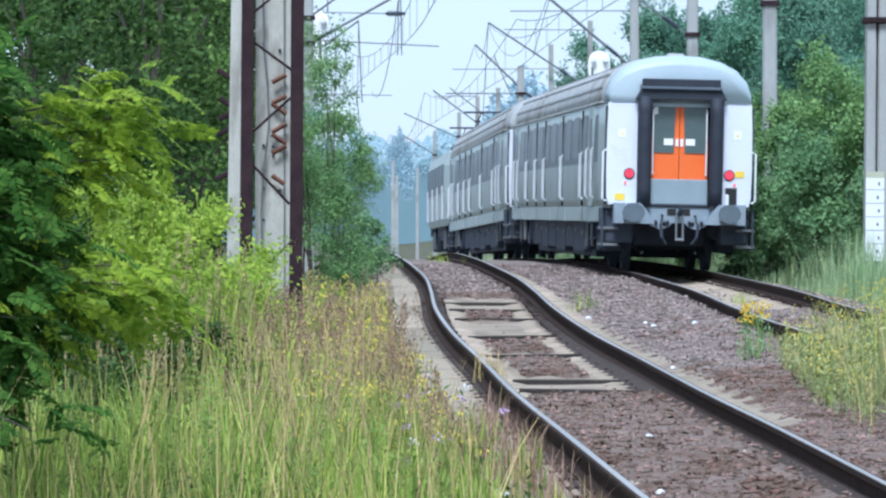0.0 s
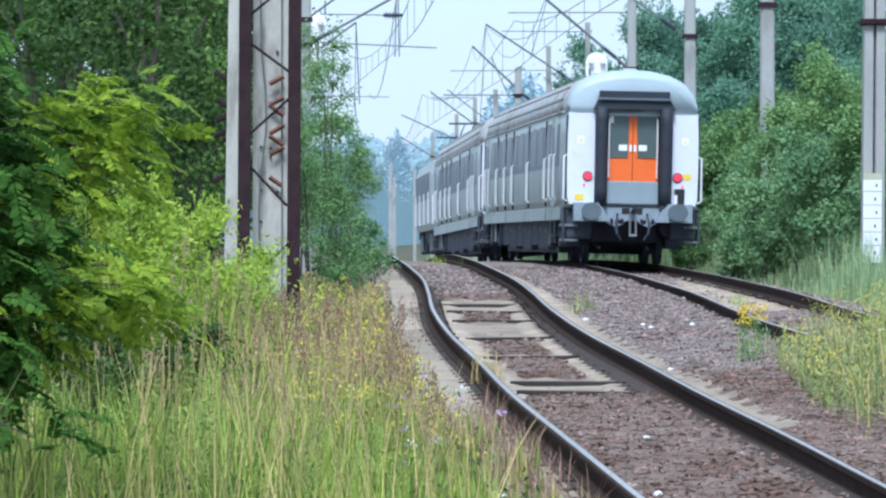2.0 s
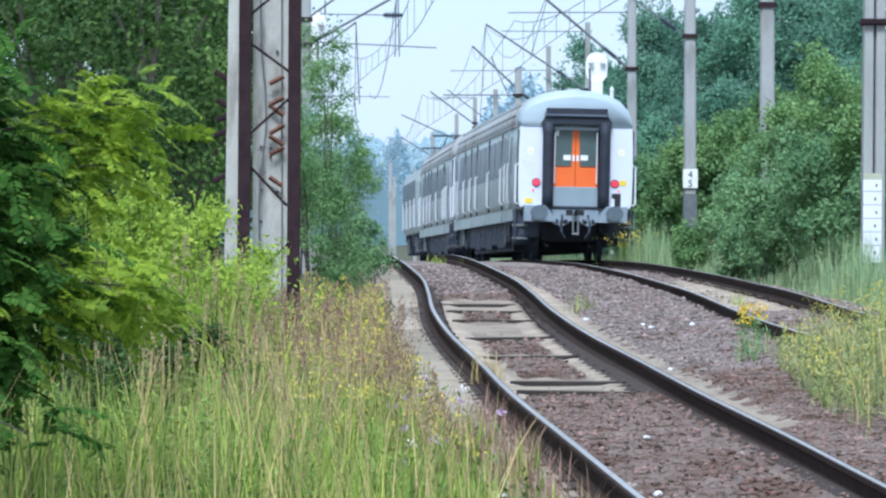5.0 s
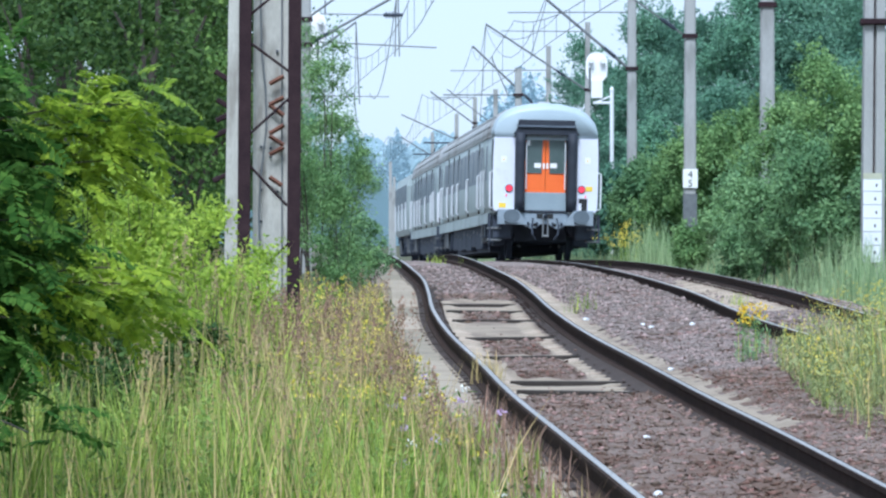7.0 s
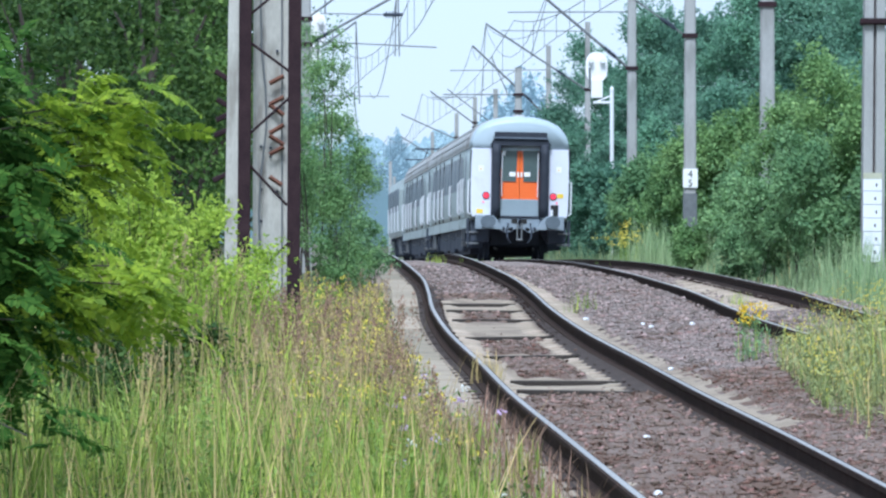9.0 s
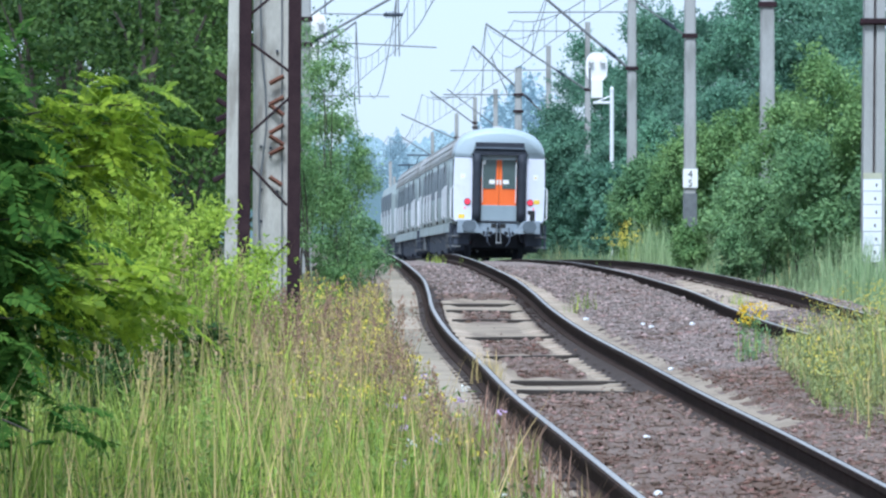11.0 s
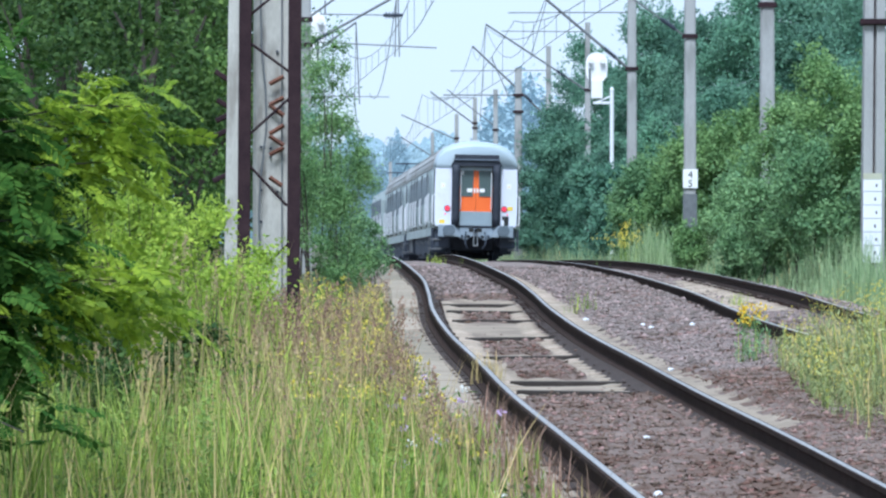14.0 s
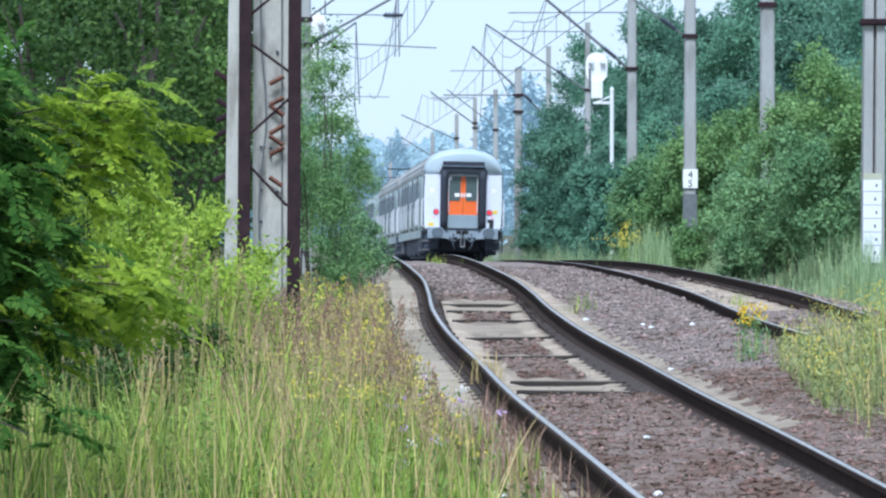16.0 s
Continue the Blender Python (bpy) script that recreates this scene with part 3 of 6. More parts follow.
def coach(label, first):
    """A passenger coach, 24.5 m over the buffers, its end with the gangway at -y."""
    car = root("coach", pose(0, 0, 0), label, "railway coach", "coaches of the train")
    y0, y1 = -11.95, 11.95
    part("body_side", shell(bmesh.new(), y0, y1), "side", car, "light grey painted body sides", True)
    part("roof", roof_skin(bmesh.new(), y0, y1), "roof", car, "weathered light grey roof", True)
    for s, y in ((1, y0), (-1, y1)):
        part("roof_end", cap_skin(bmesh.new(), y, s), "cap" if first and s > 0 else "roof", car, "pale grey domed roof end", True)
    # dark window bands, panes and doors along both sides
    for s in (-1, 1):
        x = s * 1.4
        for a, b in ((-11.0, -10.25), (-8.9, 8.9), (10.25, 11.0)):
            bm = bmesh.new()
            loft(bm, [[(s * 1.414, yy, 1.98), (s * 1.408, yy, 2.6), (s * 1.386, yy, 3.0), (s * 1.36, yy, 3.0), (s * 1.36, yy, 1.98)] for yy in (a, b)])
            part("window_band", bm, "band", car, "slate blue-grey window band")
        for k in range(10):
            yy = -8.1 + 1.8 * k
            bm = bmesh.new()
            loft(bm, [[(s * 1.418, q, 2.08), (s * 1.412, q, 2.6), (s * 1.398, q, 2.9), (s * 1.37, q, 2.9), (s * 1.37, q, 2.08)] for q in (yy - 0.6, yy + 0.6)])
            part("window", bm, "glass", car, "dark tinted window pane")
        for yy in (-9.6, 9.6):
            bm = box(bmesh.new(), x - 0.01 if s > 0 else x - 0.02, x + 0.02 if s > 0 else x + 0.01, yy - 0.42, yy + 0.42, 1.16, 3.0, 0.008)
            d = part("door", bm, "side", car, "grey folding door with a window")
            part("pane", box(bmesh.new(), x + s * 0.012 - 0.012, x + s * 0.012 + 0.012, yy - 0.26, yy + 0.26, 2.05, 2.8), "glass", d)
            for e in (-0.55, 0.55):
                bm = tube(bmesh.new(), [(s * 1.41, yy + e, 1.32), (s * 1.455, yy + e, 1.36), (s * 1.455, yy + e, 2.22), (s * 1.41, yy + e, 2.26)], 0.024, 8)
                part("handrail", bm, "rail_white", car, "white grab rail")
            bm = bmesh.new()
            for z in (0.55, 0.85):
                box(bm, min(s * 1.15, s * 1.42), max(s * 1.15, s * 1.42), yy - 0.35, yy + 0.35, z, z + 0.03)
            for e in (-0.36, 0.36):
                box(bm, s * 1.3 - 0.02, s * 1.3 + 0.02, yy + e - 0.02, yy + e + 0.02, 0.55, 1.14)
            part("step", bm, "under", car, "dark steel entrance steps")
        # lower skirt panels with dark gaps between
        for k in range(6):
            a = -11.4 + 3.85 * k
            part("skirt_panel", box(bmesh.new(), min(s * 1.34, s * 1.385), max(s * 1.34, s * 1.385), a, a + 3.6, 0.88, 1.15, 0.01), "side", car)
        for yy in (-7.9, -3.3, 1.2, 3.6, 6.2):
            bm = tube(bmesh.new(), [(s * 1.41, yy, 1.3), (s * 1.46, yy, 1.34), (s * 1.46, yy, 2.16), (s * 1.41, yy, 2.2)], 0.034, 8)
            part("handrail", bm, "rail_white", car, "white grab rail")
            part("door_gap", box(bmesh.new(), min(s * 1.38, s * 1.421), max(s * 1.38, s * 1.421), yy + 0.14, yy + 0.18, 1.18, 3.0), "black", car, "dark door joint")
        part("gutter", tube(bmesh.new(), [(s * 1.37, y0 + 0.5, 3.07), (s * 1.395, y0 + 1.0, 3.07), (s * 1.395, y1 - 1.0, 3.07), (s * 1.37, y1 - 0.5, 3.07)], 0.022, 6), "roof", car)
    # lengthwise ribs of the roof, and the steps under the corners
    for x, z in ((1.33, 3.37), (1.19, 3.61), (0.96, 3.775), (0.68, 3.885), (0.36, 3.95)):
        for s in (-1, 1):
            part("roof_rib", box(bmesh.new(), s * x - 0.022, s * x + 0.022, y0 + 0.95, y1 - 0.95, z - 0.03, z + 0.012), "roof", car)
    for s in (-1, 1):
        for y in (y0 + 0.35, y1 - 0.35):
            steps = part("corner_step", box(bmesh.new(), min(s * 1.08, s * 1.42), max(s * 1.08, s * 1.42), y - 0.25, y + 0.25, 0.44, 0.49, 0.01), "steel", car, "worn steel corner step")
            part("tread", box(bmesh.new(), min(s * 1.08, s * 1.42), max(s * 1.08, s * 1.42), y - 0.25, y + 0.25, 0.74, 0.79, 0.01), "steel", steps)
            for e in (-0.225, 0.225):
                part("hanger", box(bmesh.new(), s * 1.38 - 0.02, s * 1.38 + 0.02, y + e - 0.025, y + e + 0.025, 0.42, 1.14), "under", steps, "dark steel hanger")
            part("corner_gear", box(bmesh.new(), min(s * 0.8, s * 1.3), max(s * 0.8, s * 1.3), y - 0.2, y + 0.3, 0.5, 1.1, 0.05), "under", car, "dark gear box under the corner")
    for k in range(9):
        part("roof_vent", box(bmesh.new(), -0.16, 0.16, -11.0 + 2.7 * k, -10.6 + 2.7 * k, 3.88, 4.01, 0.04), "roof", car)
    for k in range(12):
        yy = -10.4 + 1.9 * k
        part("roof_seam", loft(bmesh.new(), [[(p[0] * 1.004, p[1], p[2] + 0.008) for p in along(ROOF, y)] for y in (yy, yy + 0.05)]), "roof", car)
    coach_end(car, y0, 1)
    coach_end(car, y1, -1)
    # under the floor
    part("underframe", box(box(bmesh.new(), -1.1, 1.1, y0 + 0.25, y1 - 0.25, 0.98, 1.14), -1.05, 1.05, -7.2, 7.2, 0.2, 1.0), "under", car, "black underframe")
    for a, b, z in ((-6.4, -3.9, 0.28), (-3.8, -2.0, 0.36), (-1.9, 0.3, 0.26), (0.45, 2.4, 0.32), (2.5, 4.3, 0.28), (4.4, 6.4, 0.34)):
        for s in (-1, 1):
            part("equipment_box", box(bmesh.new(), min(s * 0.45, s * 1.22), max(s * 0.45, s * 1.22), a, b, z, 0.99, 0.03), "under", car, "dark equipment box under the floor")
    for y in (-8.6, 8.6):
        bogie(car, y)
        part("brake_gear", box(box(box(bmesh.new(), -0.66, 0.66, y - 2.0, y - 1.8, 0.45, 0.95, 0.03), -0.62, 0.62, y + 1.8, y + 2.0, 0.44, 0.95, 0.03), -0.5, 0.5, y - 1.8, y + 1.8, 0.62, 0.98, 0.03), "under", car, "black brake gear")
    for s in (-1, 1):
        for y in (-10.6, 10.6):
            part("tank", tube(bmesh.new(), [(s * 0.85, y - 0.55, 0.78), (s * 0.85, y + 0.55, 0.78)], 0.2, 12), "under", car, "dark air tank")
        for k in range(9):
            part("fitting", box(bmesh.new(), s * 1.23 - 0.015, s * 1.23 + 0.015, -6.2 + 1.45 * k, -6.0 + 1.45 * k, 0.62 + 0.05 * (k % 3), 0.7 + 0.05 * (k % 3)), "steel", car, "small pale fitting")
    return car


def coach_end(car, y, s):
    """End wall: corner panels, gangway, door leaves, lamps, labels, buffers and coupling. s = 1 faces -y."""
    def face(name, bm, mat, label="", parent=None, smooth=False):
        if s < 0:
            bmesh.ops.rotate(bm, verts=bm.verts, cent=(0, 0, 0), matrix=Matrix.Rotation(math.pi, 3, "Z"))
        bmesh.ops.translate(bm, verts=bm.verts, vec=(0, y, 0))
        return part(name, bm, mat, parent or car, label, smooth)

    for q in (-1, 1):
        pts = [(q * 0.74, 1.2), (q * 1.285, 1.2), (q * 1.32, 1.35), (q * 1.333, 1.9), (q * 1.327, 2.6), (q * 1.308, 3.05), (q * 0.74, 3.05)]
        face("end_panel", quad_prism(bmesh.new(), pts, -0.02, 0.06), "end_white", "white painted end panel")
        face("gangway_roll", tube(bmesh.new(), [(q * 0.655, -0.12, 1.2), (q * 0.655, -0.14, 1.5), (q * 0.66, -0.14, 2.9), (q * 0.65, -0.12, 3.16)], 0.13, 12), "rubber", "black rubber gangway roll", smooth=True)
        face("tail_lamp", disc(bmesh.new(), q * 0.915, -0.055, 1.77, 0.08, 0.08, 0.04), "red_lamp", "lit red tail lamp")
        face("lamp_rim", disc(bmesh.new(), q * 0.915, -0.04, 1.77, 0.1, 0.1, 0.03), "rubber")
        face("end_handrail", tube(bmesh.new(), [(q * 1.33, 0.0, 1.26), (q * 1.4, -0.02, 1.3), (q * 1.4, -0.02, 2.16), (q * 1.33, 0.0, 2.2)], 0.02, 8), "white", "white corner grab rail")
        face("corner_post", box(bmesh.new(), q * 1.34 - 0.02, q * 1.34 + 0.02, 0.03, 0.09, 1.2, 3.0), "rubber")
        # buffer: housing, shank and head
        bm = bmesh.new()
        loft(bm, [[(q * 0.875 + a * w, d, 1.06 + b * h) for a, b in ((-1, -0.9), (1, -0.9), (1.05, 0.2), (0.8, 1), (-0.8, 1), (-1.05, 0.2))] for d, w, h in ((-0.3, 0.16, 0.15), (-0.4, 0.14, 0.13), (-0.5, 0.12, 0.12))])
        face("buffer_housing", bm, "buffer", "grey buffer housing")
        face("buffer_shank", tube(bmesh.new(), [(q * 0.875, -0.26, 1.06), (q * 0.875, -0.58, 1.06)], 0.1, 12), "under")
        face("buffer_head", disc(bmesh.new(), q * 0.875, -0.62, 1.06, 0.205, 0.175, 0.045), "buffer_dark", "grey oval buffer head")
        face("buffer_pocket", quad_prism(bmesh.new(), [(q * 0.46, 0.86), (q * 1.2, 0.86), (q * 1.2, 1.23), (q * 0.72, 1.23), (q * 0.6, 1.1)], -0.3, -0.01), "buffer", "pale grey buffer pocket plate")
        face("notice", box(bmesh.new(), q * 1.06 - 0.07, q * 1.06 + 0.07, -0.026, -0.02, 2.42, 2.58), "signal_white", "white notice")
        face("notice_mark", quad_prism(bmesh.new(), [(q * 1.06 - 0.03, 2.47), (q * 1.06 + 0.03, 2.47), (q * 1.06, 2.53)], -0.029, -0.026), "yellow", "small yellow warning triangle")
        face("hose", tube(bmesh.new(), [(q * 0.3, -0.1, 1.02), (q * 0.34, -0.22, 0.85), (q * 0.32, -0.24, 0.62), (q * 0.24, -0.16, 0.5)], 0.028, 8), "under", "hanging brake hose")
        face("glass_rail", tube(bmesh.new(), [(q * 0.49, -0.02, 1.75), (q * 0.49, -0.02, 2.95)], 0.016, 6), "white")
        # door leaf
        leaf = face("gangway_door", box(bmesh.new(), min(0.006 * q, 0.5 * q), max(0.006 * q, 0.5 * q), 0.07, 0.11, 1.66, 3.04), "orange", "bright orange gangway door leaf")
        face("door_window", quad_prism(bmesh.new(), [(q * 0.1, 2.16), (q * 0.49, 2.16), (q * 0.49, 3.05), (q * 0.075, 3.05)], 0.05, 0.068), "door_glass", "grey-green door glass", leaf)
        face("door_notice", box(bmesh.new(), q * 0.2 - 0.085, q * 0.2 + 0.085, 0.042, 0.049, 2.3, 2.42), "signal_white", "white notice", leaf)
        face("door_latch", box(bmesh.new(), q * 0.045 - 0.025, q * 0.045 + 0.025, 0.05, 0.069, 2.28, 2.42), "signal_white", "white latch", leaf)
        face("door_edge", box(bmesh.new(), q * 0.5 - 0.02, q * 0.5 + 0.02, 0.03, 0.07, 1.6, 2.5), "orange", "orange door edge", leaf)
    face("end_header", quad_prism(bmesh.new(), [(-0.75, 3.0), (0.75, 3.0), (0.75, 3.4), (-0.75, 3.4)], 0.0, 0.06), "cap", "pale blue-grey header")
    face("gangway_top", quad_prism(bmesh.new(), [(-0.83, 3.13), (0.83, 3.13), (0.73, 3.32), (-0.73, 3.32)], -0.2, 0.0), "rubber", "black rubber gangway top")
    face("gangway_cover", box(bmesh.new(), -0.71, 0.71, -0.24, 0.0, 3.35, 3.5, 0.02), "rubber", "dark cover over the gangway")
    face("gangway_lip", box(bmesh.new(), -0.73, 0.73, -0.26, -0.2, 3.31, 3.36, 0.01), "band")
    face("bridge_plate", box(bmesh.new(), -0.52, 0.52, -0.05, 0.06, 1.2, 1.68, 0.015), "door_grey", "raised grey bridge plate")
    face("bridge_hinge", tube(bmesh.new(), [(-0.56, -0.07, 1.2), (0.56, -0.07, 1.2)], 0.03, 8), "rubber")
    face("corridor_lamp", box(bmesh.new(), -0.47, -0.4, 0.03, 0.06, 2.86, 2.99), "signal_white", "small white lamp")
    face("yellow_label", box(bmesh.new(), -1.17, -0.99, -0.03, -0.021, 1.28, 1.4), "yellow", "yellow label")
    face("yellow_label", box(bmesh.new(), 1.02, 1.19, -0.03, -0.021, 1.73, 1.85), "yellow", "yellow label")
    face("socket_recess", box(bmesh.new(), 0.85, 1.06, -0.045, -0.021, 1.22, 1.54), "black", "black socket recess")
    face("cable_head", box(bmesh.new(), 0.84, 0.91, -0.1, -0.046, 1.2, 1.42, 0.02), "white", "pale cable head")
    face("stub", box(bmesh.new(), -1.0, -0.97, -0.04, -0.021, 1.56, 1.62), "red_lamp", "small red marker")
    face("stub", box(bmesh.new(), 1.0, 1.03, -0.04, -0.021, 1.56, 1.62), "red_lamp", "small red marker")
    face("headstock", quad_prism(bmesh.new(), [(-0.62, 1.17), (-0.6, 0.95), (-0.5, 0.82), (-0.34, 0.76), (-0.2, 0.8), (-0.12, 0.88), (0.12, 0.88), (0.2, 0.8), (0.34, 0.76), (0.5, 0.82), (0.6, 0.95), (0.62, 1.17)], -0.06, 0.04), "buffer", "grey headstock beam")
    for q in (-0.25, 0.25):
        face("eye_hole", disc(bmesh.new(), q, -0.068, 0.86, 0.045, 0.045, 0.01, 12), "black")
    for q in (-0.13, 0.13):
        face("headstock_slot", box(bmesh.new(), q - 0.08, q + 0.08, -0.07, -0.05, 1.02, 1.14), "black")
    for q in (-0.42, -0.2, 0.2, 0.42):
        face("hose_cock", tube(bmesh.new(), [(q, -0.07, 0.9), (q, -0.13, 0.88), (q, -0.14, 0.8)], 0.035, 8), "under")
    face("coupling_hook", tube(bmesh.new(), [(0, -0.05, 1.06), (0, -0.3, 1.04), (0, -0.36, 1.12), (0, -0.3, 1.17)], 0.04, 8), "under", "dark draw hook")
    bm = tube(bmesh.new(), [(-0.06, -0.25, 1.03), (-0.06, -0.3, 0.6)], 0.022, 8)
    tube(bm, [(0.06, -0.25, 1.03), (0.06, -0.3, 0.6)], 0.022, 8)
    tube(bm, [(-0.08, -0.3, 0.58), (0.08, -0.3, 0.58)], 0.03, 8)
    face("screw_link", bm, "steel", "hanging screw link")


def locomotive():
    """Electric locomotive at the head of the train."""
    car = root("locomotive", pose(0, 0, 0), "grey electric locomotive heading the train", "locomotive")
    bm = bmesh.new()
    prof = [(1.38, 1.1), (1.45, 1.3), (1.45, 2.9), (1.34, 3.3), (0.9, 3.52), (0.0, 3.6)]
    loft(bm, [[(x * w, y, z) for x, z in prof] + [(-x * w, y, z) for x, z in reversed(prof) if x > 0] for y, w in ((-6.9, 0.86), (-6.4, 0.98), (-6.0, 1.0), (6.0, 1.0), (6.4, 0.98), (6.9, 0.86))])
    part("body", bm, "side", car, "grey locomotive body")
    for s in (-1, 1):
        part("upper_band", box(bmesh.new(), s * 1.45 - 0.015, s * 1.45 + 0.015, -5.9, 5.9, 2.1, 2.95), "band", car, "dark slate upper band")
        for k in range(4):
            part("handrail", tube(bmesh.new(), [(s * 1.48, -5.8 + 3.6 * k, 1.3), (s * 1.48, -5.8 + 3.6 * k, 2.3)], 0.034, 8), "rail_white", car, "white grab rail")
    for s in (-1, 1):
        for k in range(5):
            part("side_window", box(bmesh.new(), s * 1.45 - 0.02, s * 1.45 + 0.02, -5.0 + 2.2 * k, -4.0 + 2.2 * k, 2.3, 2.8), "glass", car)
        part("windscreen", box(bmesh.new(), s * 0.6 - 0.45, s * 0.6 + 0.45, -6.92, -6.88, 2.3, 3.0), "glass", car)
        part("buffer_beam", box(bmesh.new(), -1.3, 1.3, s * 7.0 - 0.12, s * 7.0 + 0.12, 0.85, 1.2), "under", car)
    bm = box(bmesh.new(), -0.7, 0.7, -4.5, 4.5, 3.52, 3.85, 0.05)
    part("roof_equipment", bm, "under", car, "dark roof equipment")
    for y, high in ((-4.9, 4.3), (4.9, 4.15)):
        bm = bmesh.new()
        for q in (-0.55, 0.55):
            tube(bm, [(q, y - 0.8, 3.75), (q * 0.6, y + 0.6, high), (q * 0.5, y - 0.5, high + 0.2)], 0.025, 6)
        tube(bm, [(-0.8, y - 0.5, high + 0.22), (0.8, y - 0.5, high + 0.22)], 0.035, 6)
        box(bm, -0.7, 0.7, y - 0.9, y + 0.9, 3.68, 3.78)
        part("pantograph", bm, "under", car, "dark pantograph")
    part("underframe", box(bmesh.new(), -1.2, 1.2, -6.5, 6.5, 0.7, 1.1), "under", car)
    for y in (-3.9, 3.9):
        bogie(car, y, 3.0)
    return car


REAR_COACH = coach("grey passenger coach with white end wall and orange gangway doors", True)
FRONT_COACH = coach("grey passenger coach behind the locomotive", False)
LOCO = locomotive()


# ---- masts, wires and signals ----
def concrete_mast(x, y, top, wide, label, taper=0.8, grooved=False, clamps=(), lean=0.0):
    base = on_ground(x, y) - 0.3
    thing = root("catenary_mast", pose(x, y, base, 0, lean, 0), label, "mast", "masts of the line")
    h = top - base
    w0, w1 = wide / 2, wide / 2 * taper
    bm = bmesh.new()
    if grooved:
        prof = ((-1, -1), (-0.16, -1), (-0.16, -0.6), (0.16, -0.6), (0.16, -1), (1, -1), (1, 1), (0.16, 1), (0.16, 0.6), (-0.16, 0.6), (-0.16, 1), (-1, 1))
        loft(bm, [[(w * a, w * b, z) for a, b in prof] for w, z in ((w0, 0), (w1, h))])
    else:
        loft(bm, [[(w * a, w * b, z) for a, b in ((-0.75, -1), (0.75, -1), (1, -0.75), (1, 0.75), (0.75, 1), (-0.75, 1), (-1, 0.75), (-1, -0.75))] for w, z in ((w0, 0), (w1, h))])
    part("shaft", bm, "mast", thing, "pale grey weathered concrete")
    for z in clamps:
        part("clamp", box(bmesh.new(), -w0 * 1.15, w0 * 1.15, -w0 * 1.15, w0 * 1.15, z - base - 0.05, z - base + 0.05), "rust", thing, "dark steel clamp band")
    return thing, base


def bar(thing, base, p, a, b, r=0.03, name="arm", mat="steel", label="steel cantilever tube"):
    """A bar between world places a and b (x, z), in the plane of the mast at p."""
    return part(name, tube(bmesh.new(), [(a[0] - p[0], (a[2] if len(a) > 2 else 0), a[1] - base), (b[0] - p[0], (b[2] if len(b) > 2 else 0), b[1] - base)], r, 6), mat, thing, label)


def insulator(thing, base, p, at, way):
    """Ribbed insulator on an arm."""
    bm, q, w = bmesh.new(), Vector((at[0] - p[0], -0.02, at[1] - base)), Vector((way[0], 0, way[1])).normalized()
    for k in range(5):
        tube(bm, [q + w * 0.07 * k, q + w * (0.07 * k + 0.03)], 0.075, 8)
    tube(bm, [q - w * 0.06, q + w * 0.4], 0.04, 8)
    part("insulator", bm, "under", thing, "dark ribbed insulator")


